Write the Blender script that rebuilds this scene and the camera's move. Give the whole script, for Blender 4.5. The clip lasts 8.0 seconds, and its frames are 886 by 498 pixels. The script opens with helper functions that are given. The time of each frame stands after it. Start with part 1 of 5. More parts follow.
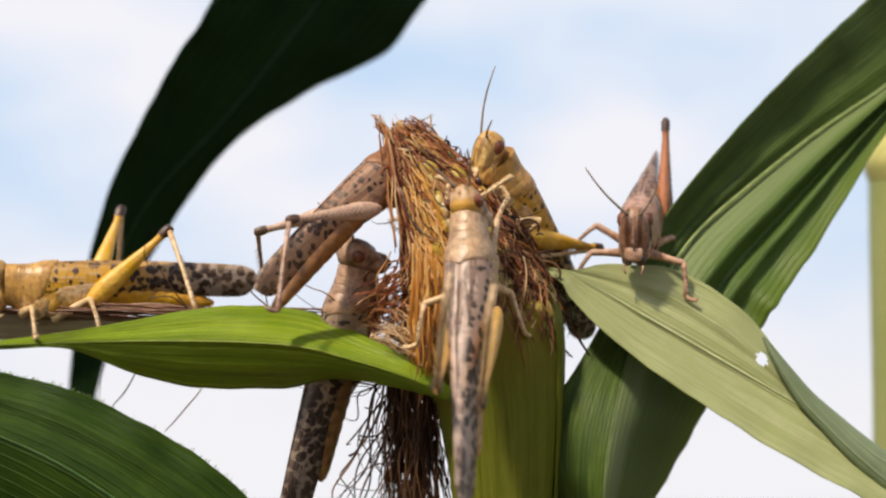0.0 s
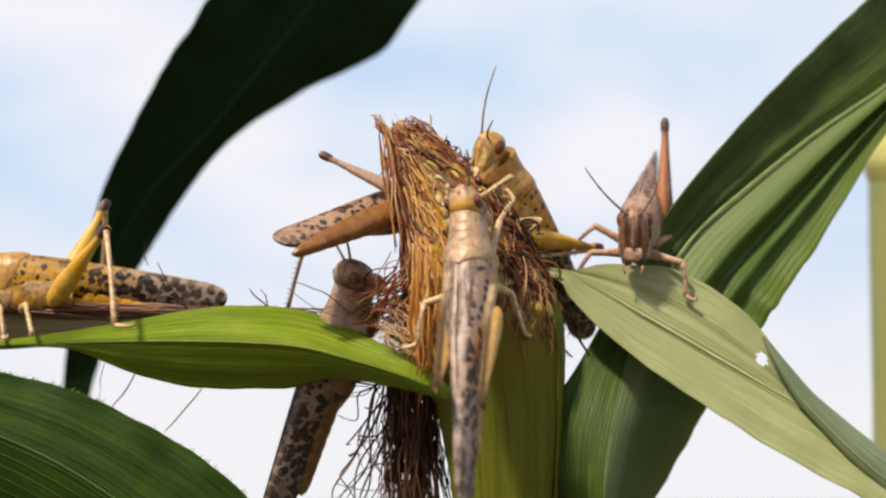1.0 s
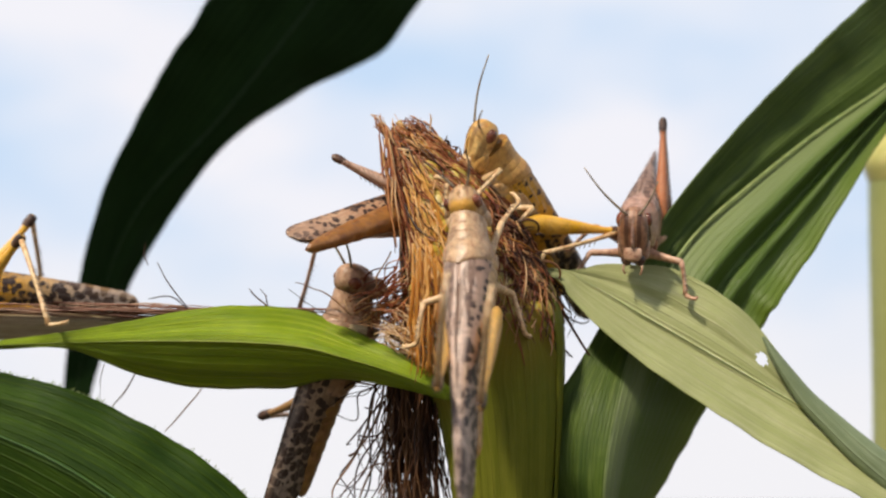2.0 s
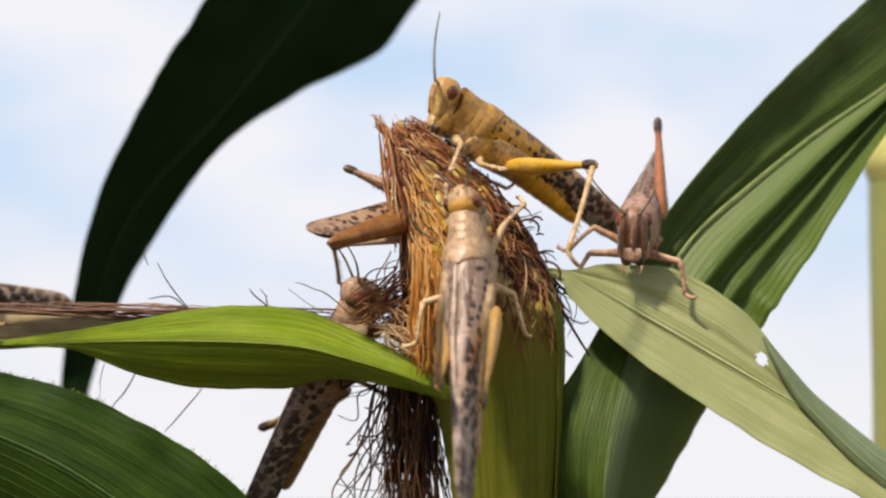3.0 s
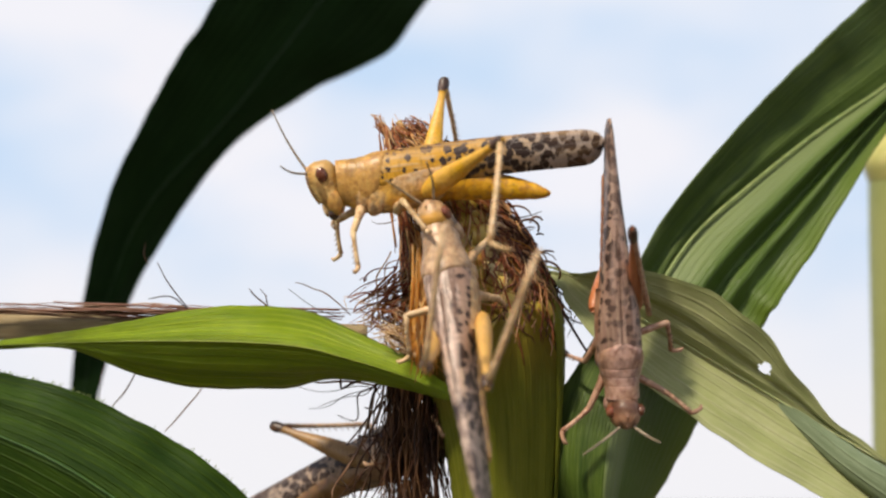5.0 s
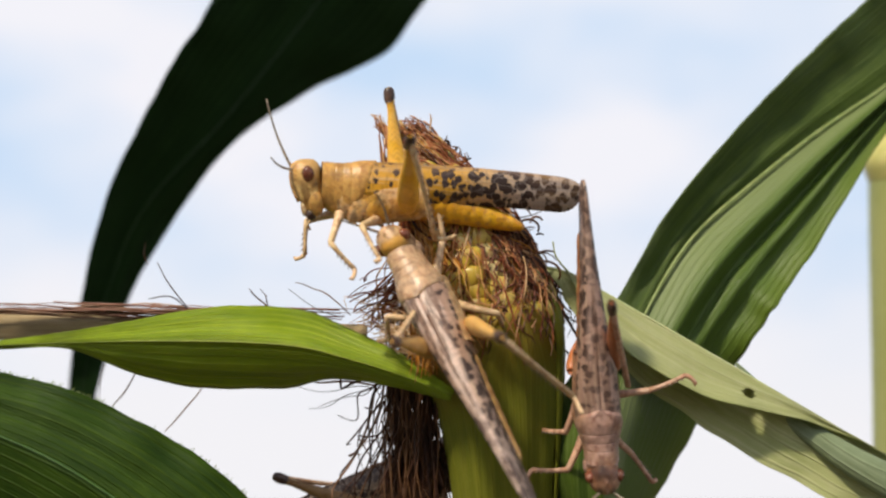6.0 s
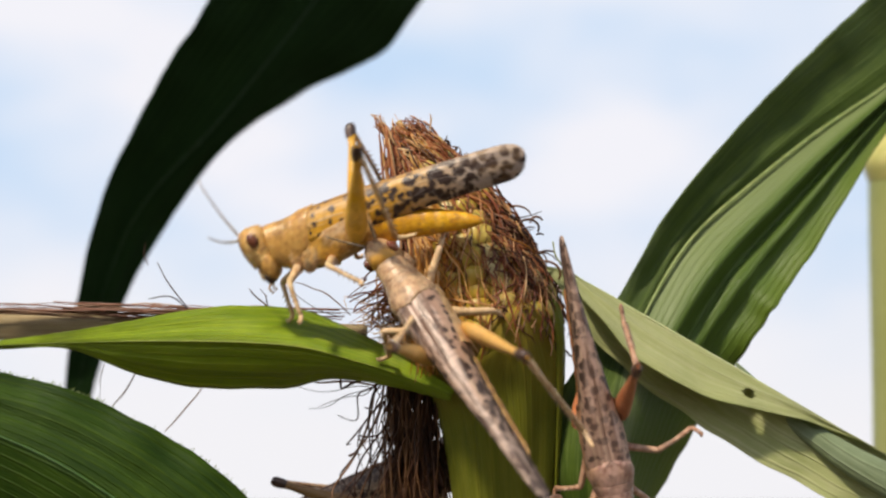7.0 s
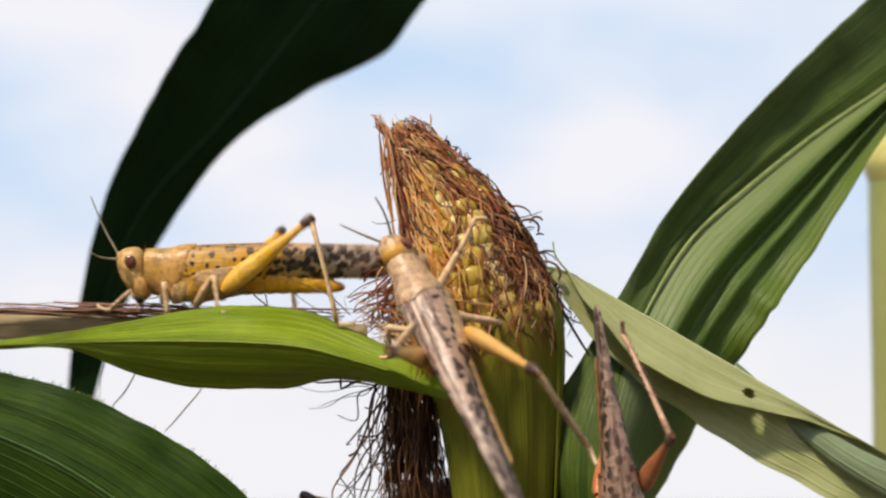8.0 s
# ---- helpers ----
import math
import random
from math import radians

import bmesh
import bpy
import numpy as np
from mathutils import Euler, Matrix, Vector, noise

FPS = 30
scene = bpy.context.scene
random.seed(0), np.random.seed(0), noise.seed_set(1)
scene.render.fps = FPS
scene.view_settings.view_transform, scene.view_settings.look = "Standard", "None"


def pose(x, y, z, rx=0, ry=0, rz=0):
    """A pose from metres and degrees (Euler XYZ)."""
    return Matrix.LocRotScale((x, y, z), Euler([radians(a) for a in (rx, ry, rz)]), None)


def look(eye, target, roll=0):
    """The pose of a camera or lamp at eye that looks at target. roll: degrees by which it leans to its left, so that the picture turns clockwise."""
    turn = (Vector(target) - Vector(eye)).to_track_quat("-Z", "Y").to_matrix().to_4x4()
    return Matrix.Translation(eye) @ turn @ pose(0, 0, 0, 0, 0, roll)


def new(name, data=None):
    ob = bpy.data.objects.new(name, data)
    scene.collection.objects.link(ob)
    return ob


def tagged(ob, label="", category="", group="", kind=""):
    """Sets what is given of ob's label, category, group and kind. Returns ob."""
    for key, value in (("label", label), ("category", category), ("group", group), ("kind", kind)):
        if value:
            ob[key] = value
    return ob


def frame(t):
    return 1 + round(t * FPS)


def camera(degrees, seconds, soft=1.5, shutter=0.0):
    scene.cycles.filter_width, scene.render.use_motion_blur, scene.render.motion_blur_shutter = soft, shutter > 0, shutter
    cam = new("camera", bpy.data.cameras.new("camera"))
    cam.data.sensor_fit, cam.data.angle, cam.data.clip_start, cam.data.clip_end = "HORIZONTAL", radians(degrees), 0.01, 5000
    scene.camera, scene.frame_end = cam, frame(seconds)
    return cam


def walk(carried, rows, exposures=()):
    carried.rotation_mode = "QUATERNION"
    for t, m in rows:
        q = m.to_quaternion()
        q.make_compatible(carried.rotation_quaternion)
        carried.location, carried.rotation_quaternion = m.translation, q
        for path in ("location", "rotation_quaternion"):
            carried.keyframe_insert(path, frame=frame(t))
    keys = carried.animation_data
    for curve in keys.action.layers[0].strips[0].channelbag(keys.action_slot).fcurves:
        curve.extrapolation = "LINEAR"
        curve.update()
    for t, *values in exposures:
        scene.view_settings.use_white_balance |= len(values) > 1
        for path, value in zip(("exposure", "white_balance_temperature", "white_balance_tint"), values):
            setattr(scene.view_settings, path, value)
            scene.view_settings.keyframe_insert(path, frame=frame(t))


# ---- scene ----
# The plant is set out on a plane that leans with the lens: x to the right and y down in eighths of a
# millimetre from the plane's corner, d behind the plane.
U = 0.000125
LEAN = 12.0
REACH = 2154.0
MIDDLE = Vector((0.0, 0.0, 1.25))
RIGHT = Vector((1, 0, 0))
AWAY = Vector((0, math.cos(radians(LEAN)), math.sin(radians(LEAN))))
DOWN = Vector((0, math.sin(radians(LEAN)), -math.cos(radians(LEAN))))
STAND = MIDDLE - AWAY * REACH * U

cam = camera(40, 8.0, soft=2.3, shutter=0.5)
cam.data.dof.use_dof, cam.data.dof.focus_distance, cam.data.dof.aperture_fstop = True, REACH * U * 0.97, 9.0
CAM_POSE = pose(STAND.x, STAND.y, STAND.z, 90 + LEAN)
walk(cam, [(0.0, CAM_POSE), (8.0, CAM_POSE)])

# ---- world, sun, exposure ----
SUN_UP, SUN_ROUND = 45.0, 212.0   # degrees above the horizon; clockwise from north (+y)


def build_world():
    world = bpy.data.worlds.new("sky")
    scene.world = world
    world.use_nodes = True
    nt = world.node_tree
    nt.nodes.clear()
    out = nt.nodes.new("ShaderNodeOutputWorld")
    sky = nt.nodes.new("ShaderNodeTexSky")
    sky.sky_type = "NISHITA"
    sky.sun_disc = False
    sky.sun_elevation = radians(SUN_UP)
    sky.sun_rotation = radians(SUN_ROUND)
    sky.air_density, sky.dust_density = 1.0, 1.2
    bg_sky = nt.nodes.new("ShaderNodeBackground")
    bg_sky.inputs[1].default_value = 0.09
    nt.links.new(sky.outputs[0], bg_sky.inputs[0])
    # thin bright cloud and haze low down, clearing towards the zenith
    co = nt.nodes.new("ShaderNodeTexCoord")
    mp = nt.nodes.new("ShaderNodeMapping")
    mp.inputs["Scale"].default_value = (-1.0, 1.0, 2.2)
    mp.inputs["Location"].default_value = (2.6, 1.7, 0.55)
    nz = nt.nodes.new("ShaderNodeTexNoise")
    nz.inputs["Scale"].default_value = 4.2
    nz.inputs["Detail"].default_value = 3.0
    nz.inputs["Roughness"].default_value = 0.45
    ramp = nt.nodes.new("ShaderNodeValToRGB")
    ramp.color_ramp.elements[0].position = 0.31
    ramp.color_ramp.elements[0].color = (0.58, 0.735, 0.94, 1)
    ramp.color_ramp.elements[1].position = 0.60
    ramp.color_ramp.elements[1].color = (0.90, 0.895, 0.95, 1)
    cloud = nt.nodes.new("ShaderNodeBackground")
    cloud.inputs[1].default_value = 1.0
    nt.links.new(co.outputs["Generated"], mp.inputs[0])
    nt.links.new(mp.outputs[0], nz.inputs["Vector"])
    nt.links.new(nz.outputs["Fac"], ramp.inputs[0])
    sep = nt.nodes.new("ShaderNodeSeparateXYZ")
    nt.links.new(co.outputs["Generated"], sep.inputs[0])
    haze = nt.nodes.new("ShaderNodeMapRange")
    haze.inputs["From Min"].default_value = 0.24
    haze.inputs["From Max"].default_value = 0.06
    nt.links.new(sep.outputs["Z"], haze.inputs["Value"])
    whiter = nt.nodes.new("ShaderNodeMix")
    whiter.data_type = "RGBA"
    whiter.inputs["B"].default_value = (0.90, 0.89, 0.92, 1)
    nt.links.new(haze.outputs[0], whiter.inputs["Factor"])
    nt.links.new(ramp.outputs[0], whiter.inputs["A"])
    nt.links.new(whiter.outputs["Result"], cloud.inputs[0])
    high = nt.nodes.new("ShaderNodeMapRange")
    high.inputs["From Min"].default_value = 0.75
    high.inputs["From Max"].default_value = 0.42
    high.inputs["To Min"].default_value = 0.1
    high.inputs["To Max"].default_value = 1.0
    nt.links.new(sep.outputs["Z"], high.inputs["Value"])
    mix = nt.nodes.new("ShaderNodeMixShader")
    nt.links.new(high.outputs[0], mix.inputs[0])
    nt.links.new(bg_sky.outputs[0], mix.inputs[1])
    nt.links.new(cloud.outputs[0], mix.inputs[2])
    nt.links.new(mix.outputs[0], out.inputs[0])


build_world()
lamp = bpy.data.lights.new("sun", "SUN")
lamp.energy, lamp.angle, lamp.color = 4.6, radians(5.0), (1.0, 0.885, 0.70)
a, b = radians(SUN_ROUND), radians(SUN_UP)
sun_from = Vector((math.sin(a) * math.cos(b), math.cos(a) * math.cos(b), math.sin(b)))
new("sun", lamp).matrix_world = look(sun_from * 20 + MIDDLE, MIDDLE)
scene.view_settings.exposure = 0.0


# ---- setting-out and mesh helpers ----
def at(x, y, d=0.0):
    """A place on the plant: x right, y down, d behind the leaning plane, in eighths of a millimetre."""
    s = (REACH + d) / REACH
    return MIDDLE + (RIGHT * ((x - 784) * s) + DOWN * ((y - 441) * s) + AWAY * d) * U


def way(r, dn, aw):
    return (RIGHT * r + DOWN * dn + AWAY * aw).normalized()


def reach_to(start, x, y, length, sign):
    """The place in line with (x, y) that lies length away from start, the farther one if sign > 0."""
    ray = at(x, y, 0) - STAND
    h = start - STAND
    aa, bb, cc = ray.dot(ray), ray.dot(h), h.dot(h) - length * length
    disc = bb * bb - aa * cc
    s = (bb + (math.sqrt(disc) if sign > 0 else -math.sqrt(disc))) / aa if disc > 0 else bb / aa
    p = STAND + ray * s
    return start + (p - start).normalized() * length


def mesh_of(name, verts, faces, smooth=True):
    me = bpy.data.meshes.new(name)
    me.from_pydata([tuple(v) for v in verts], [], faces)
    me.update()
    if smooth:
        me.polygons.foreach_set("use_smooth", [True] * len(me.polygons))
    return me


def part(name, me, material, parent=None, label=""):
    """Links a mesh as one object, under a thing or a part if parent is given."""
    ob = new(name, me)
    if material and not me.materials:
        me.materials.append(material)
    if parent:
        ob.parent = parent
    if label:
        ob["label"] = label
    return ob


def spline(points, n):
    """n + 1 places along a smooth curve through rows of numbers."""
    p = np.array(points, float)
    m = len(p)
    out = []
    for i in range(n + 1):
        t = i / n * (m - 1)
        k = min(int(t), m - 2)
        f = t - k
        p0, p1, p2, p3 = p[max(k - 1, 0)], p[k], p[k + 1], p[min(k + 2, m - 1)]
        if k == 0:
            p0 = 2 * p1 - p2
        if k + 2 > m - 1:
            p3 = 2 * p2 - p1
        out.append(0.5 * (2 * p1 + (p2 - p0) * f + (2 * p0 - 5 * p1 + 4 * p2 - p3) * f * f + (3 * p1 - p0 - 3 * p2 + p3) * f ** 3))
    return np.array(out)


def loft(name, rows, around=20, along=24, scale=1.0, power=1.0, ripple=None):
    """A closed body along x: rows of (x, mid height, half width, height above, height below)."""
    rr = spline(rows, along)
    verts, faces = [], []
    for x, zc, hw, ht, hb in rr:
        k = 1.0 + (ripple(x) if ripple else 0.0)
        for j in range(around):
            a = 2 * math.pi * j / around
            c, s = math.cos(a), math.sin(a)
            cc, ss = math.copysign(abs(c) ** power, c), math.copysign(abs(s) ** power, s)
            verts.append((x * scale, hw * cc * k * scale, (zc + (ht if s > 0 else hb) * ss * k) * scale))
    n = len(rr)
    for i in range(n - 1):
        for j in range(around):
            q = (j + 1) % around
            faces.append((i * around + j, i * around + q, (i + 1) * around + q, (i + 1) * around + j))
    faces.append(tuple(range(around)))
    faces.append(tuple(range((n - 1) * around, n * around))[::-1])
    if rr[-1][0] > rr[0][0]:
        faces = [f[::-1] for f in faces]
    return mesh_of(name, verts, faces)


def tube_data(pts, radii, sides, verts, faces):
    """Adds a tube along world or local places to the two lists."""
    pts = [Vector(p) for p in pts]
    base = len(verts)
    n = len(pts)
    ref = Vector((0.31, 0.57, 0.76))
    for i, p in enumerate(pts):
        t = (pts[min(i + 1, n - 1)] - pts[max(i - 1, 0)]).normalized()
        u = t.cross(ref)
        if u.length < 0.05:
            u = t.cross(Vector((1, 0, 0)))
        u.normalize()
        w = t.cross(u)
        r = radii[i] if hasattr(radii, "__len__") else radii
        for j in range(sides):
            a = 2 * math.pi * j / sides
            verts.append(tuple(p + (u * math.cos(a) + w * math.sin(a)) * r))
    for i in range(n - 1):
        for j in range(sides):
            q = (j + 1) % sides
            faces.append((base + i * sides + j, base + i * sides + q, base + (i + 1) * sides + q, base + (i + 1) * sides + j))
    faces.append(tuple(base + j for j in range(sides))[::-1])
    faces.append(tuple(base + (n - 1) * sides + j for j in range(sides)))


def ellipsoid(name, c, r, scale=1.0, seg=14, ring=9, square=1.0):
    def sq(v):
        return math.copysign(abs(v) ** square, v)
    verts, faces = [(c[0] * scale, c[1] * scale, (c[2] + r[2]) * scale)], []
    for i in range(1, ring):
        t = math.pi * i / ring
        for j in range(seg):
            a = 2 * math.pi * j / seg
            verts.append(((c[0] + r[0] * sq(math.sin(t)) * sq(math.cos(a))) * scale, (c[1] + r[1] * sq(math.sin(t)) * sq(math.sin(a))) * scale, (c[2] + r[2] * sq(math.cos(t))) * scale))
    verts.append((c[0] * scale, c[1] * scale, (c[2] - r[2]) * scale))
    for j in range(seg):
        q = (j + 1) % seg
        faces.append((0, 1 + j, 1 + q))
        for i in range(ring - 2):
            faces.append((1 + i * seg + j, 1 + (i + 1) * seg + j, 1 + (i + 1) * seg + q, 1 + i * seg + q))
        faces.append((len(verts) - 1, 1 + (ring - 2) * seg + q, 1 + (ring - 2) * seg + j))
    return mesh_of(name, verts, faces)


# ---- materials ----
def mat(name, rough=0.5):
    m = bpy.data.materials.new(name)
    m.use_nodes = True
    nt = m.node_tree
    b = nt.nodes["Principled BSDF"]
    b.inputs["Roughness"].default_value = rough
    return m, nt, b


def node(nt, kind, **values):
    n = nt.nodes.new(kind)
    for k, v in values.items():
        n.inputs[k.replace("_", " ")].default_value = v
    return n


def ramp_of(nt, stops):
    r = nt.nodes.new("ShaderNodeValToRGB")
    e = r.color_ramp.elements
    while len(e) < len(stops):
        e.new(0.5)
    for k, (p, c) in enumerate(stops):
        e[k].position = p
        e[k].color = (*c, 1) if len(c) == 3 else c
    return r


def mixed(nt, fac, a, b, mode="MIX"):
    n = nt.nodes.new("ShaderNodeMix")
    n.data_type, n.blend_type = "RGBA", mode
    for value, socket in ((fac, n.inputs["Factor"]), (a, n.inputs["A"]), (b, n.inputs["B"])):
        if hasattr(value, "node"):
            nt.links.new(value, socket)
        elif hasattr(value, "__len__"):
            socket.default_value = (*value, 1) if len(value) == 3 else value
        else:
            socket.default_value = value
    return n.outputs["Result"]


def coords(nt, kind="Object", scale=(1, 1, 1)):
    co = nt.nodes.new("ShaderNodeTexCoord")
    mp = nt.nodes.new("ShaderNodeMapping")
    mp.inputs["Scale"].default_value = scale
    nt.links.new(co.outputs[kind], mp.inputs[0])
    return mp.outputs[0]


def noisy(nt, vec, scale, detail=3.0, rough=0.55):
    n = node(nt, "ShaderNodeTexNoise", Scale=scale, Detail=detail, Roughness=rough)
    nt.links.new(vec, n.inputs["Vector"])
    return n.outputs["Fac"]


def bump(nt, bsdf, height, strength, distance):
    n = node(nt, "ShaderNodeBump", Strength=strength, Distance=distance)
    nt.links.new(height, n.inputs["Height"])
    nt.links.new(n.outputs[0], bsdf.inputs["Normal"])


def leaf_material(name, dark, light, rib, through_colour, clear=0.3, rough=0.45, shine=0.4, bands=(), tip=None, veins=18.0, vein_strength=0.45):
    """A maize blade: veins run along it, read from the blade's own u (across) and v (along)."""
    m, nt, b = mat(name, rough)
    uv = coords(nt, "UV", (1, 1, 1))
    fine = noisy(nt, coords(nt, "UV", (150, 2.0, 1)), 1.0, 2.0)
    mid = noisy(nt, coords(nt, "UV", (38, 0.7, 1)), 1.0, 3.0)
    broad = noisy(nt, coords(nt, "UV", (8, 0.3, 1)), 1.0, 3.0)
    patch = noisy(nt, coords(nt, "UV", (4, 4, 1)), 1.0, 4.0)
    c = mixed(nt, ramp_of_link(nt, broad, 0.36, 0.62), dark, light)
    c = mixed(nt, ramp_of_link(nt, mid, 0.48, 0.72, 0.55), c, rib)
    c = mixed(nt, ramp_of_link(nt, fine, 0.45, 0.7, 0.35), c, rib)
    c = mixed(nt, ramp_of_link(nt, patch, 0.38, 0.75, 0.4), c, dark)
    # evenly spaced veins: pale thin lines with darker grooves beside them
    across = nt.nodes.new("ShaderNodeSeparateXYZ")
    nt.links.new(uv, across.inputs[0])
    jitter = nt.nodes.new("ShaderNodeMath")
    jitter.operation = "MULTIPLY_ADD"
    jitter.inputs[1].default_value = veins
    nt.links.new(across.outputs["X"], jitter.inputs[0])
    nt.links.new(broad, jitter.inputs[2])
    fold = nt.nodes.new("ShaderNodeMath")
    fold.operation = "PINGPONG"
    fold.inputs[1].default_value = 0.5
    nt.links.new(jitter.outputs[0], fold.inputs[0])
    line = ramp_of_link(nt, fold.outputs[0], 0.13, 0.03)
    groove = ramp_of_link(nt, fold.outputs[0], 0.3, 0.46, vein_strength * 0.8)
    c = mixed(nt, groove, c, dark)
    faint = nt.nodes.new("ShaderNodeMath")
    faint.operation = "MULTIPLY"
    nt.links.new(line, faint.inputs[0])
    nt.links.new(ramp_of_link(nt, mid, 0.3, 0.65, vein_strength), faint.inputs[1])
    c = mixed(nt, faint.outputs[0], c, rib)
    if tip:
        run = nt.nodes.new("ShaderNodeSeparateXYZ")
        nt.links.new(coords(nt, "UV", (1, 1, 1)), run.inputs[0])
        worn = nt.nodes.new("ShaderNodeMath")
        worn.operation = "MULTIPLY_ADD"
        worn.inputs[1].default_value = 1.2
        nt.links.new(broad, worn.inputs[0])
        nt.links.new(run.outputs["Y"], worn.inputs[2])
        c = mixed(nt, ramp_of_link(nt, worn.outputs[0], tip[0] + 0.6, 0.6, 0.9), c, tip[1])
    if bands:
        sep = nt.nodes.new("ShaderNodeSeparateXYZ")
        nt.links.new(uv, sep.inputs[0])
        sway_in = nt.nodes.new("ShaderNodeMath")
        sway_in.operation = "MULTIPLY_ADD"
        sway_in.inputs[1].default_value = 0.06
        nt.links.new(mid, sway_in.inputs[0])
        nt.links.new(sep.outputs["X"], sway_in.inputs[2])
        for start, end, strength, colour in bands:
            c = mixed(nt, ramp_of_link(nt, sway_in.outputs[0], start, end, strength), c, colour)
    speck = noisy(nt, coords(nt, "UV", (30, 30, 1)), 1.0, 2.0)
    c = mixed(nt, ramp_of_link(nt, speck, 0.68, 0.74, 0.35), c, rib)
    nt.links.new(c, b.inputs["Base Color"])
    b.inputs["Specular IOR Level"].default_value = shine
    add = nt.nodes.new("ShaderNodeMath")
    add.operation = "ADD"
    nt.links.new(fine, add.inputs[0])
    nt.links.new(line, add.inputs[1])
    bump(nt, b, add.outputs[0], 0.6, 0.0004)
    tr = nt.nodes.new("ShaderNodeBsdfTranslucent")
    nt.links.new(mixed(nt, 0.5, c, through_colour), tr.inputs[0])
    mx = nt.nodes.new("ShaderNodeMixShader")
    mx.inputs[0].default_value = clear
    nt.links.new(b.outputs[0], mx.inputs[1])
    nt.links.new(tr.outputs[0], mx.inputs[2])
    nt.links.new(mx.outputs[0], nt.nodes["Material Output"].inputs[0])
    return m


def cell_edges(nt, vec, scale, wide, top, wobble=0.0):
    """The edges of a network of irregular cells: one on them, nothing inside the cells."""
    if wobble:
        n = node(nt, "ShaderNodeTexNoise", Scale=scale * 2.5, Detail=2.0)
        nt.links.new(vec, n.inputs["Vector"])
        bent = nt.nodes.new("ShaderNodeVectorMath")
        bent.operation = "MULTIPLY_ADD"
        bent.inputs[1].default_value = (wobble, wobble, wobble)
        nt.links.new(n.outputs["Color"], bent.inputs[0])
        nt.links.new(vec, bent.inputs[2])
        vec = bent.outputs[0]
    v = node(nt, "ShaderNodeTexVoronoi", Scale=scale)
    v.feature = "DISTANCE_TO_EDGE"
    nt.links.new(vec, v.inputs["Vector"])
    return ramp_of_link(nt, v.outputs["Distance"], wide, wide * 0.3, top)


def ramp_of_link(nt, source, lo, hi, top=1.0):
    r = nt.nodes.new("ShaderNodeMapRange")
    r.inputs["From Min"].default_value, r.inputs["From Max"].default_value, r.inputs["To Max"].default_value = lo, hi, top
    nt.links.new(source, r.inputs["Value"])
    return r.outputs[0]


def strand_material(name, stops, rough=0.4, clear=0.3):
    m, nt, b = mat(name, rough)
    geo = nt.nodes.new("ShaderNodeNewGeometry")
    r = ramp_of(nt, stops)
    nt.links.new(geo.outputs["Random Per Island"], r.inputs[0])
    n = noisy(nt, coords(nt, "Object"), 260.0)
    c = mixed(nt, ramp_of_link(nt, n, 0.4, 0.75, 0.4), r.outputs[0], stops[0][1])
    nt.links.new(c, b.inputs["Base Color"])
    tr = nt.nodes.new("ShaderNodeBsdfTranslucent")
    nt.links.new(c, tr.inputs[0])
    mx = nt.nodes.new("ShaderNodeMixShader")
    mx.inputs[0].default_value = clear
    nt.links.new(b.outputs[0], mx.inputs[1])
    nt.links.new(tr.outputs[0], mx.inputs[2])
    nt.links.new(mx.outputs[0], nt.nodes["Material Output"].inputs[0])
    return m


def cuticle(name, base, second, stain, rough=0.42, spots=0.0, grain=900.0, spot_colour=(0.035, 0.02, 0.014), blotch=0.0):
    """Insect skin: mottled at three scales, with dark flecks where spots > 0 and worn dark patches where blotch > 0."""
    m, nt, b = mat(name, rough)
    v = coords(nt, "Object")
    c = mixed(nt, ramp_of_link(nt, noisy(nt, v, 190.0, 3.0), 0.4, 0.62), base, second)
    c = mixed(nt, ramp_of_link(nt, noisy(nt, v, grain, 4.0), 0.5, 0.62, 0.6), c, stain)
    pale = [min(1.0, q * 1.4 + 0.05) for q in base]
    c = mixed(nt, ramp_of_link(nt, noisy(nt, v, grain * 0.4, 3.0), 0.55, 0.7, 0.45), c, pale)
    if blotch > 0:
        # sutures between the plates of the skin
        c = mixed(nt, cell_edges(nt, v, 170.0, 0.05, 0.3, 0.003), c, stain)
        c = mixed(nt, cell_edges(nt, v, 620.0, 0.06, 0.12, 0.0008), c, spot_colour)
        c = mixed(nt, ramp_of_link(nt, noisy(nt, v, 330.0, 4.0), 0.5, 0.62, blotch), c, spot_colour)
    if spots > 0:
        c = mixed(nt, ramp_of_link(nt, noisy(nt, v, 800.0, 1.0), 0.68 - spots, 0.71 - spots), c, spot_colour)
    nt.links.new(c, b.inputs["Base Color"])
    b.inputs["Subsurface Weight"].default_value = 0.12
    b.inputs["Subsurface Radius"].default_value = (0.0010, 0.0005, 0.0003)
    b.inputs["Specular IOR Level"].default_value = 0.5
    bump(nt, b, noisy(nt, v, grain * 0.9, 4.0), 0.55, 0.0003)
    return m


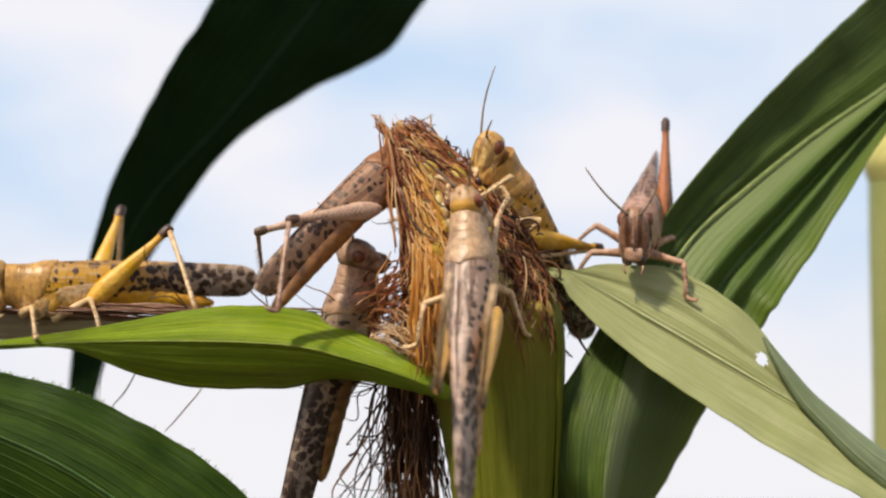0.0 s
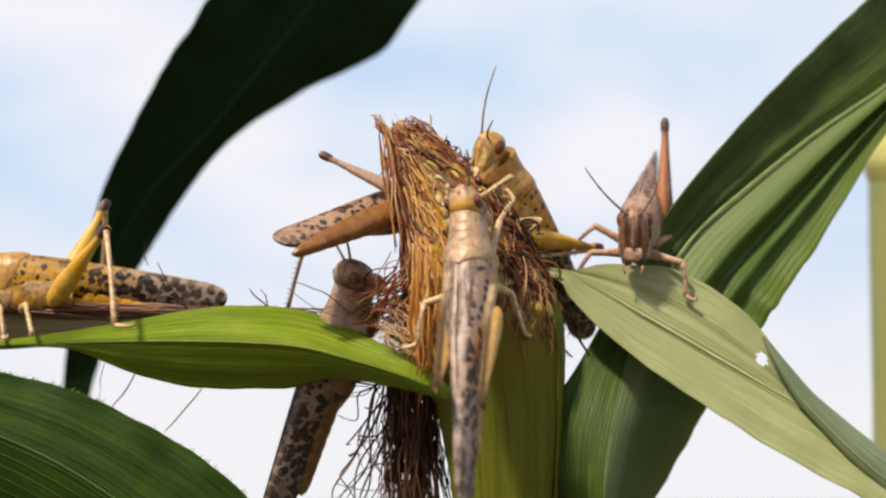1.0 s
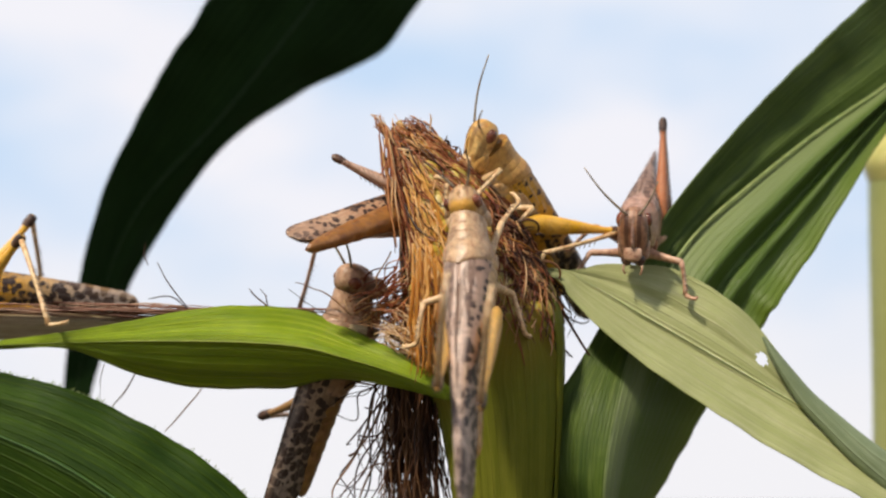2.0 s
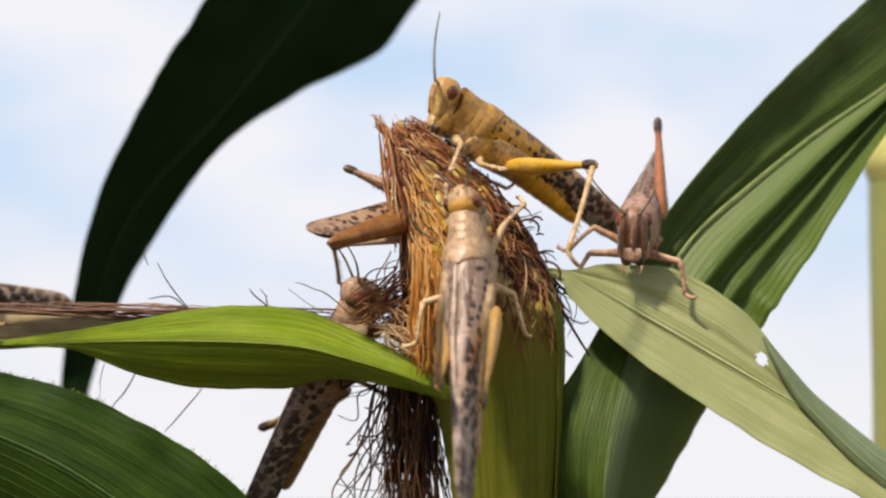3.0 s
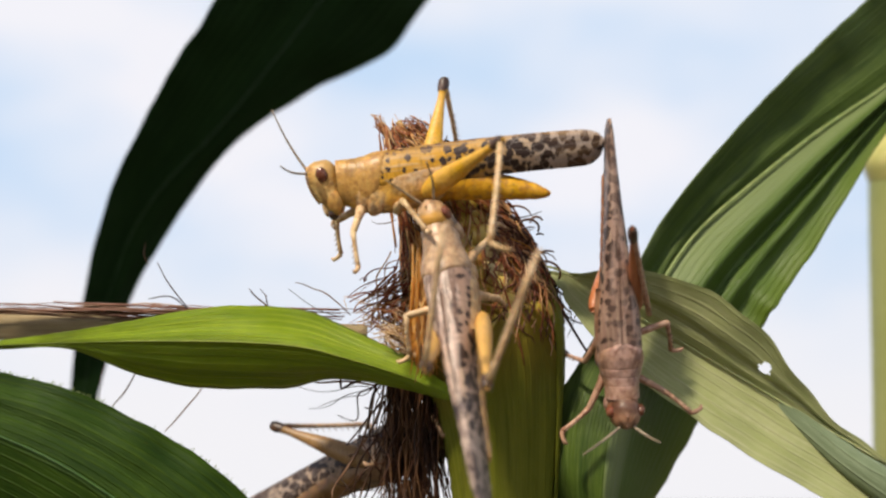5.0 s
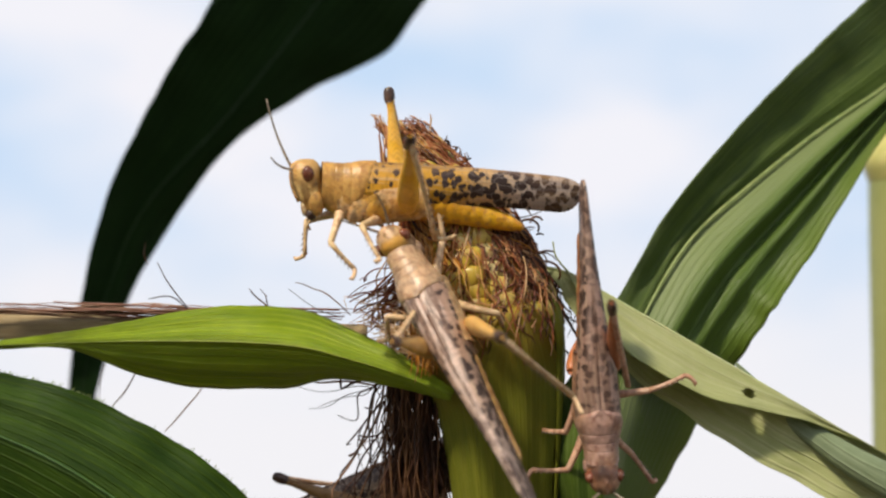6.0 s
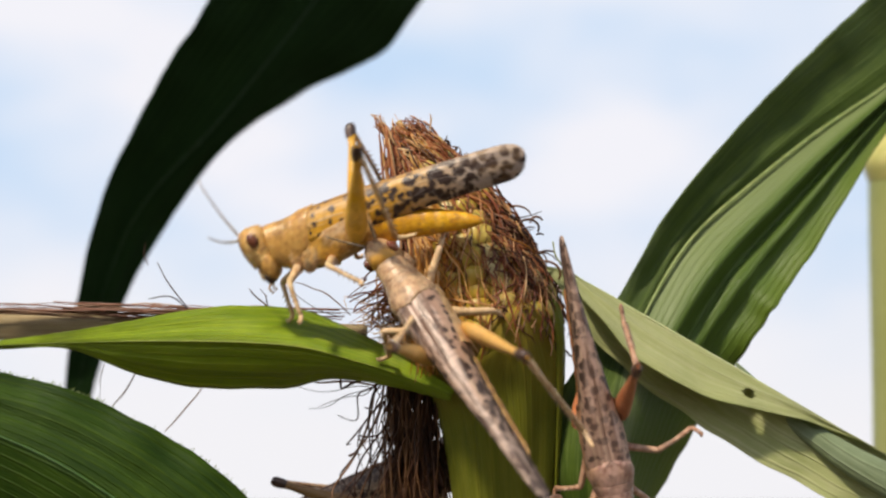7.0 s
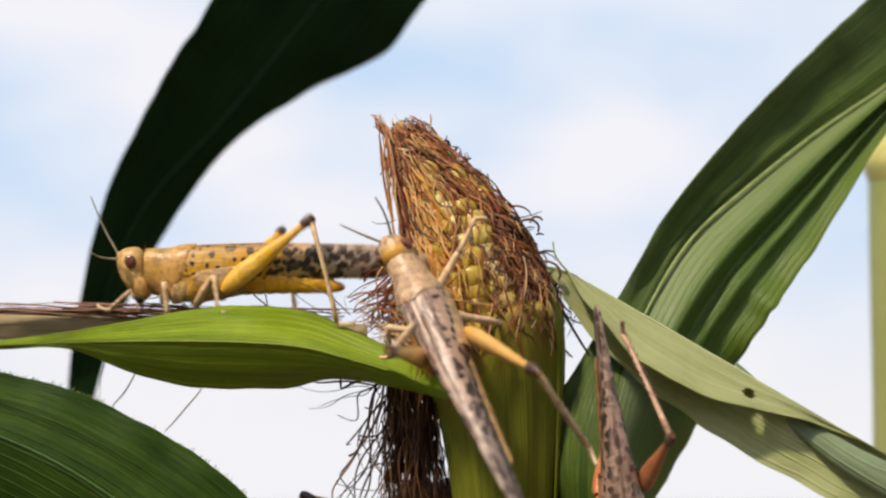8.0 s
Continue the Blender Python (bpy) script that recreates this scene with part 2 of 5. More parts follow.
def wing_material(name, front, rear, ridge, spot_colour, amount=0.0, reach=0.3, streaky=0.45):
    """A folded forewing: plain pale along the back, yellow or tan at the shoulder, smoky behind, with ragged dark blotches."""
    m, nt, b = mat(name, 0.45)
    v = coords(nt, "Object")
    sep = nt.nodes.new("ShaderNodeSeparateXYZ")
    nt.links.new(v, sep.inputs[0])
    c = mixed(nt, ramp_of_link(nt, sep.outputs["X"], -0.009, -0.027), front, rear)
    veins = noisy(nt, coords(nt, "Object", (70, 1700, 1700)), 1.0, 2.0)
    cross = noisy(nt, coords(nt, "Object", (1500, 300, 300)), 1.0, 2.0)
    c = mixed(nt, ramp_of_link(nt, veins, 0.5, 0.68, 0.55), c, (0.6, 0.45, 0.3))
    c = mixed(nt, ramp_of_link(nt, cross, 0.52, 0.7, 0.35), c, spot_colour)
    warp = node(nt, "ShaderNodeTexNoise", Scale=700.0, Detail=3.0)
    nt.links.new(v, warp.inputs["Vector"])
    bent = nt.nodes.new("ShaderNodeVectorMath")
    bent.operation = "MULTIPLY_ADD"
    bent.inputs[1].default_value = (0.0016, 0.0016, 0.0016)
    nt.links.new(warp.outputs["Color"], bent.inputs[0])
    nt.links.new(coords(nt, "Object", (1.1, 0.9, 0.95)), bent.inputs[2])
    vor = node(nt, "ShaderNodeTexVoronoi", Scale=520.0, Randomness=0.85)
    nt.links.new(bent.outputs[0], vor.inputs["Vector"])
    size = ramp_of_link(nt, sep.outputs["X"], 0.008, -0.014, reach)
    lim = nt.nodes.new("ShaderNodeMath")
    lim.operation = "ADD"
    lim.inputs[1].default_value = 0.31 + amount
    nt.links.new(size, lim.inputs[0])
    less = nt.nodes.new("ShaderNodeMath")
    less.operation = "SUBTRACT"
    nt.links.new(lim.outputs[0], less.inputs[0])
    nt.links.new(vor.outputs["Distance"], less.inputs[1])
    c = mixed(nt, ramp_of_link(nt, less.outputs[0], -0.02, 0.06), c, spot_colour)
    # pale cross veins cut the blotches into cells
    net = cell_edges(nt, coords(nt, "Object", (0.55, 1.0, 1.0)), 620.0, 0.06, 0.34, 0.0005)
    rearward = nt.nodes.new("ShaderNodeMath")
    rearward.operation = "MULTIPLY"
    nt.links.new(net, rearward.inputs[0])
    nt.links.new(ramp_of_link(nt, sep.outputs["X"], -0.002, -0.02), rearward.inputs[1])
    c = mixed(nt, rearward.outputs[0], c, [0.12 + 0.6 * q for q in rear])
    width = nt.nodes.new("ShaderNodeMath")
    width.operation = "ABSOLUTE"
    nt.links.new(sep.outputs["Y"], width.inputs[0])
    side = nt.nodes.new("ShaderNodeMath")
    side.operation = "MULTIPLY"
    narrow = nt.nodes.new("ShaderNodeMath")
    narrow.operation = "ADD"
    nt.links.new(width.outputs[0], narrow.inputs[0])
    nt.links.new(ramp_of_link(nt, sep.outputs["X"], 0.004, -0.016, 0.0026), narrow.inputs[1])
    nt.links.new(ramp_of_link(nt, narrow.outputs[0], 0.0038, 0.0030, streaky), side.inputs[0])
    nt.links.new(ramp_of_link(nt, sep.outputs["X"], -0.040, -0.030), side.inputs[1])
    side = side.outputs[0]
    long_veins = noisy(nt, coords(nt, "Object", (130, 1000, 600)), 1.0, 3.0)
    streak = mixed(nt, ramp_of_link(nt, long_veins, 0.45, 0.53, 0.9), ridge, (0.1, 0.05, 0.035))
    streak = mixed(nt, ramp_of_link(nt, cross, 0.54, 0.66, 0.4), streak, (0.3, 0.2, 0.17))
    c = mixed(nt, side, c, streak)
    nt.links.new(c, b.inputs["Base Color"])
    bump(nt, b, veins, 0.5, 0.0003)
    tr = nt.nodes.new("ShaderNodeBsdfTranslucent")
    nt.links.new(c, tr.inputs[0])
    mx = nt.nodes.new("ShaderNodeMixShader")
    mx.inputs[0].default_value = 0.12
    nt.links.new(b.outputs[0], mx.inputs[1])
    nt.links.new(tr.outputs[0], mx.inputs[2])
    nt.links.new(mx.outputs[0], nt.nodes["Material Output"].inputs[0])
    return m


# near-black green: the hanging leaf's shade is put into its colour
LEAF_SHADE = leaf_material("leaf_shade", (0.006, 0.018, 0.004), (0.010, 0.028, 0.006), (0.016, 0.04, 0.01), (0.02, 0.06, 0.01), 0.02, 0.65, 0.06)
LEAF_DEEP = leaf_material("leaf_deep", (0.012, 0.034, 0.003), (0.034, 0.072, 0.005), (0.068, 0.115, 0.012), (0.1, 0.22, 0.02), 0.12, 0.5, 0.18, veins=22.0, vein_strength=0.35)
# pale band: the midrib zone's own tone, with the blade's sheen put into it
LEAF_TOP = leaf_material("leaf_top", (0.028, 0.06, 0.005), (0.073, 0.12, 0.011), (0.16, 0.22, 0.05), (0.2, 0.34, 0.012), 0.2, 0.48, 0.35, veins=30.0, vein_strength=0.25,
                         bands=((0.525, 0.54, 0.65, (0.24, 0.3, 0.13)), (0.63, 0.69, 0.92, (0.065, 0.12, 0.01)), (0.9, 1.0, 0.5, (0.14, 0.2, 0.015))))
LEAF_BRIGHT = leaf_material("leaf_bright", (0.14, 0.225, 0.004), (0.25, 0.35, 0.01), (0.4, 0.47, 0.03), (0.48, 0.62, 0.012), 0.18, 0.42, 0.35, veins=13.0, vein_strength=0.6)
LEAF_PALE = leaf_material("leaf_pale", (0.38, 0.415, 0.165), (0.475, 0.5, 0.24), (0.62, 0.61, 0.37), (0.38, 0.46, 0.1), 0.3, 0.55, 0.3, veins=14.0, vein_strength=0.3)
HUSK = leaf_material("husk_green", (0.14, 0.16, 0.011), (0.235, 0.245, 0.022), (0.32, 0.31, 0.045), (0.36, 0.4, 0.03), 0.32, 0.5, 0.3, vein_strength=0.28)
HUSK_TORN = leaf_material("husk_torn", (0.14, 0.16, 0.011), (0.235, 0.245, 0.022), (0.32, 0.31, 0.045), (0.36, 0.4, 0.03), 0.32, 0.5, 0.3, vein_strength=0.28, tip=(1.5, (0.33, 0.22, 0.025)))
LEAF_BLUE = leaf_material("leaf_blue", (0.15, 0.2, 0.1), (0.24, 0.3, 0.17), (0.34, 0.4, 0.26), (0.24, 0.34, 0.1), 0.2, 0.45, 0.5, veins=10.0, vein_strength=0.2)
STALK = leaf_material("stalk_green", (0.26, 0.29, 0.09), (0.36, 0.38, 0.14), (0.4, 0.4, 0.18), (0.22, 0.28, 0.03), 0.05, 0.5, 0.25)
DRY = leaf_material("dry_blade", (0.32, 0.22, 0.11), (0.5, 0.4, 0.22), (0.66, 0.55, 0.38), (0.4, 0.3, 0.14), 0.15, 0.7, 0.2)
# midrib of the shaded leaf, its colour darkened for the shade too
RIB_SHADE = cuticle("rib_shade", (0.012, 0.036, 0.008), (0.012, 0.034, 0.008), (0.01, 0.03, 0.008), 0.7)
RIB_GREEN = cuticle("rib_green", (0.2, 0.26, 0.08), (0.25, 0.31, 0.11), (0.14, 0.2, 0.04), 0.55)
RIB_BRIGHT = cuticle("rib_bright", (0.17, 0.21, 0.012), (0.2, 0.24, 0.02), (0.14, 0.18, 0.01), 0.55)
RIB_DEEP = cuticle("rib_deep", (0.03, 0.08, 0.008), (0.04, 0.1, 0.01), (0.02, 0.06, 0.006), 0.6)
STALK_NODE = cuticle("stalk_node", (0.42, 0.4, 0.12), (0.5, 0.45, 0.16), (0.3, 0.3, 0.08), 0.6)
RIB_PALE = cuticle("rib_pale", (0.42, 0.47, 0.22), (0.5, 0.52, 0.3), (0.34, 0.38, 0.15), 0.55)
COB = cuticle("cob", (0.34, 0.2, 0.05), (0.4, 0.27, 0.08), (0.2, 0.09, 0.03), 0.6)
SILK_GOLD = strand_material("silk_gold", [(0.0, (0.22, 0.055, 0.028)), (0.35, (0.44, 0.14, 0.06)), (0.65, (0.66, 0.3, 0.12)), (0.88, (0.84, 0.54, 0.24)), (1.0, (0.9, 0.7, 0.44))], 0.3, 0.45)
SILK_STRAW = strand_material("silk_straw", [(0.0, (0.62, 0.26, 0.04)), (0.5, (0.84, 0.47, 0.1)), (1.0, (0.94, 0.7, 0.34))], 0.35, 0.45)
SILK_BROWN = strand_material("silk_brown", [(0.0, (0.03, 0.013, 0.008)), (0.5, (0.1, 0.04, 0.018)), (1.0, (0.26, 0.12, 0.05))])
SILK_DRY = strand_material("silk_dry", [(0.0, (0.55, 0.3, 0.14)), (0.4, (0.8, 0.58, 0.32)), (1.0, (0.92, 0.8, 0.6))], 0.4, 0.5)
SILK_RUST = strand_material("silk_rust", [(0.0, (0.2, 0.075, 0.045)), (0.6, (0.38, 0.18, 0.11)), (1.0, (0.56, 0.38, 0.24))])
SILK_UMBER = strand_material("silk_umber", [(0.0, (0.03, 0.012, 0.008)), (0.5, (0.12, 0.048, 0.024)), (1.0, (0.33, 0.17, 0.08))], 0.4, 0.4)


def kernel_material():
    m, nt, b = mat("kernel", 0.38)
    info = nt.nodes.new("ShaderNodeObjectInfo")
    r = ramp_of(nt, [(0.0, (0.36, 0.25, 0.02)), (0.45, (0.5, 0.37, 0.05)), (0.8, (0.6, 0.47, 0.12)), (1.0, (0.7, 0.6, 0.3))])
    nt.links.new(info.outputs["Random"], r.inputs[0])
    n = noisy(nt, coords(nt, "Object"), 500.0)
    nt.links.new(mixed(nt, ramp_of_link(nt, n, 0.45, 0.7, 0.5), r.outputs[0], (0.36, 0.24, 0.04)), b.inputs["Base Color"])
    b.inputs["Subsurface Weight"].default_value = 0.3
    b.inputs["Subsurface Radius"].default_value = (0.002, 0.0014, 0.0004)
    return m


KERNEL = kernel_material()
SOIL, _nt, _b = mat("soil", 0.95)
_nt.links.new(mixed(_nt, noisy(_nt, coords(_nt, "Object"), 2.5, 8.0), (0.05, 0.035, 0.02), (0.13, 0.10, 0.05)), _b.inputs["Base Color"])
bump(_nt, _b, noisy(_nt, coords(_nt, "Object"), 30.0, 8.0), 0.8, 0.05)
EYE_DARK = cuticle("compound_eye", (0.17, 0.05, 0.028), (0.08, 0.025, 0.015), (0.3, 0.13, 0.07), 0.15)
KNEE_DARK = cuticle("knee_dark", (0.045, 0.022, 0.016), (0.2, 0.11, 0.07), (0.02, 0.012, 0.01), 0.35)
FEELER = cuticle("feeler", (0.25, 0.2, 0.14), (0.35, 0.28, 0.2), (0.15, 0.12, 0.1), 0.5)
SPINE = cuticle("spine", (0.35, 0.27, 0.18), (0.2, 0.13, 0.1), (0.05, 0.03, 0.02), 0.4)


def head_material(name, skin, skin2, stain, dirt, mask, crown):
    """A locust's head: mottled skin, a dark bar below each eye, a brown crown and dark lines down the face."""
    m = cuticle(name, skin, skin2, stain, 0.42, blotch=dirt, grain=1300.0)
    nt = m.node_tree
    b = nt.nodes["Principled BSDF"]
    socket = b.inputs["Base Color"]
    c = socket.links[0].from_socket
    v = coords(nt, "Object", (1 / U, 1 / U, 1 / U))
    sep = nt.nodes.new("ShaderNodeSeparateXYZ")
    nt.links.new(v, sep.inputs[0])
    wob = noisy(nt, v, 0.06, 3.0)
    brown = [q * 0.3 for q in stain]

    def near(source, place, reach, ragged=10.0):
        """One at a place along an axis, falling to nothing within its reach, with a ragged rim."""
        d = nt.nodes.new("ShaderNodeMath")
        d.operation = "MULTIPLY_ADD"
        d.inputs[1].default_value, d.inputs[2].default_value = ragged, -place - ragged / 2
        nt.links.new(wob, d.inputs[0])
        e = nt.nodes.new("ShaderNodeMath")
        e.operation = "ADD"
        nt.links.new(source, e.inputs[0])
        nt.links.new(d.outputs[0], e.inputs[1])
        f = nt.nodes.new("ShaderNodeMath")
        f.operation = "ABSOLUTE"
        nt.links.new(e.outputs[0], f.inputs[0])
        return ramp_of_link(nt, f.outputs[0], reach, reach * 0.55)

    def both(p, q, strength):
        n = nt.nodes.new("ShaderNodeMath")
        n.operation = "MULTIPLY"
        nt.links.new(p, n.inputs[0])
        nt.links.new(q, n.inputs[1])
        return ramp_of_link(nt, n.outputs[0], 0.0, 1.0, strength)

    width = nt.nodes.new("ShaderNodeMath")
    width.operation = "ABSOLUTE"
    nt.links.new(sep.outputs["Y"], width.inputs[0])
    c = mixed(nt, both(near(sep.outputs["X"], 172, 8), near(sep.outputs["Z"], 8, 24), mask), c, brown)
    c = mixed(nt, both(near(sep.outputs["X"], 152, 20), near(sep.outputs["Z"], 60, 26), 0.8 if crown else 0.75 * mask), c, crown or brown)
    c = mixed(nt, both(near(width.outputs[0], 11, 5, 3.0), near(sep.outputs["X"], 196, 16), 0.9 * mask), c, brown)
    nt.links.new(c, socket)
    return m


def chevrons(m, strength=0.55):
    """Dark herringbone strokes along the middle of a thigh, x along it."""
    nt = m.node_tree
    b = nt.nodes["Principled BSDF"]
    socket = b.inputs["Base Color"]
    c = socket.links[0].from_socket
    sep = nt.nodes.new("ShaderNodeSeparateXYZ")
    nt.links.new(coords(nt, "Object", (1 / U, 1 / U, 1 / U)), sep.inputs[0])
    rise = nt.nodes.new("ShaderNodeMath")
    rise.operation = "ABSOLUTE"
    nt.links.new(sep.outputs["Z"], rise.inputs[0])
    slant = nt.nodes.new("ShaderNodeMath")
    slant.operation = "MULTIPLY_ADD"
    slant.inputs[1].default_value = 1.1
    nt.links.new(rise.outputs[0], slant.inputs[0])
    nt.links.new(sep.outputs["X"], slant.inputs[2])
    saw = nt.nodes.new("ShaderNodeMath")
    saw.operation = "PINGPONG"
    saw.inputs[1].default_value = 4.5
    nt.links.new(slant.outputs[0], saw.inputs[0])
    both = nt.nodes.new("ShaderNodeMath")
    both.operation = "MULTIPLY"
    nt.links.new(ramp_of_link(nt, saw.outputs[0], 2.6, 0.8), both.inputs[0])
    nt.links.new(ramp_of_link(nt, rise.outputs[0], 9.0, 5.0, strength), both.inputs[1])
    ragged = nt.nodes.new("ShaderNodeMath")
    ragged.operation = "MULTIPLY"
    nt.links.new(both.outputs[0], ragged.inputs[0])
    nt.links.new(ramp_of_link(nt, noisy(nt, coords(nt, "Object"), 260.0), 0.4, 0.55), ragged.inputs[1])
    nt.links.new(mixed(nt, ragged.outputs[0], c, (0.1, 0.045, 0.02)), socket)
    return m


def palette(name, skin, skin2, stain, thigh, leg, shin, front, rear, ridge, belly, belly2, amount=0.0, reach=0.3, dirt=0.15, saddle=None, streaky=0.45, mask=0.5, crown=None, strokes=0.55):
    return {
        "head": head_material(name + "_head", skin, skin2, stain, dirt, mask, crown),
        "pronotum": cuticle(name + "_pronotum", saddle or skin, skin2, stain, 0.38, blotch=dirt * 0.7),
        "thorax": cuticle(name + "_thorax", [0.6 * p + 0.4 * q for p, q in zip(skin2, belly)], leg, stain, 0.4, blotch=dirt),
        "abdomen": cuticle(name + "_abdomen", belly, belly2, stain, 0.34),
        "wing": wing_material(name + "_wing", front, rear, ridge, (0.04, 0.022, 0.018), amount, reach, streaky),
        "thigh": chevrons(cuticle(name + "_thigh", thigh, [0.75 * p + 0.25 * q for p, q in zip(thigh, leg)], [0.6 * p + 0.4 * q for p, q in zip(thigh, stain)], 0.4), strokes),
        "leg": cuticle(name + "_leg", leg, shin, stain, 0.4),
        "shin": cuticle(name + "_shin", shin, leg, stain, 0.45),
    }


YELLOW = palette("yellow", (0.72, 0.48, 0.18), (0.58, 0.32, 0.08), (0.33, 0.14, 0.04), (0.72, 0.39, 0.012), (0.66, 0.46, 0.27), (0.6, 0.43, 0.22),
                 (0.63, 0.325, 0.02), (0.52, 0.43, 0.38), (0.42, 0.25, 0.11), (0.72, 0.39, 0.01), (0.54, 0.25, 0.01), 0.045, 0.225, 0.45, (0.52, 0.3, 0.085), 0.55, 0.65, (0.5, 0.3, 0.1), 0.15)
PINK = palette("pink", (0.5, 0.31, 0.15), (0.56, 0.37, 0.21), (0.28, 0.13, 0.07), (0.6, 0.34, 0.08), (0.6, 0.4, 0.2), (0.62, 0.44, 0.26),
               (0.46, 0.29, 0.21), (0.52, 0.39, 0.32), (0.7, 0.53, 0.45), (0.5, 0.3, 0.1), (0.3, 0.16, 0.05), 0.1, 0.16, 0.5, (0.53, 0.35, 0.21), 0.75, 0.7, (0.66, 0.34, 0.04), 0.15)
ROSE = palette("rose", (0.28, 0.13, 0.065), (0.38, 0.22, 0.14), (0.18, 0.07, 0.045), (0.44, 0.15, 0.055), (0.44, 0.24, 0.15), (0.46, 0.29, 0.2),
               (0.36, 0.22, 0.17), (0.38, 0.25, 0.2), (0.46, 0.32, 0.27), (0.36, 0.17, 0.07), (0.24, 0.1, 0.05), 0.12, 0.15, 0.5, (0.46, 0.29, 0.24), 0.5, 0.9)
BROWN = palette("brown", (0.3, 0.14, 0.06), (0.36, 0.19, 0.1), (0.16, 0.07, 0.04), (0.54, 0.36, 0.27), (0.46, 0.27, 0.18), (0.48, 0.32, 0.25),
                (0.4, 0.21, 0.12), (0.48, 0.29, 0.19), (0.46, 0.3, 0.22), (0.29, 0.13, 0.035), (0.2, 0.08, 0.02), 0.06, 0.13, 0.4)
TAN = palette("tan", (0.42, 0.255, 0.165), (0.48, 0.31, 0.21), (0.26, 0.12, 0.06), (0.3, 0.17, 0.06), (0.44, 0.27, 0.16), (0.5, 0.34, 0.22),
              (0.31, 0.21, 0.14), (0.33, 0.25, 0.21), (0.29, 0.22, 0.17), (0.26, 0.135, 0.035), (0.1, 0.045, 0.012), 0.12, 0.21, 0.6)


# ---- ground and distance ----
def build_ground():
    n, size = 40, 4000.0
    verts, faces = [], []
    for i in range(n + 1):
        for j in range(n + 1):
            u, v = 2 * i / n - 1, 2 * j / n - 1
            verts.append((math.copysign(abs(u) ** 3, u) * size, math.copysign(abs(v) ** 3, v) * size, 0))
    for i in range(n):
        for j in range(n):
            a = i * (n + 1) + j
            faces.append((a, a + n + 1, a + n + 2, a + 1))
    tagged(part("ground", mesh_of("ground", verts, faces), SOIL), "bare brown field soil reaching the horizon", "ground", kind="structure")


build_ground()


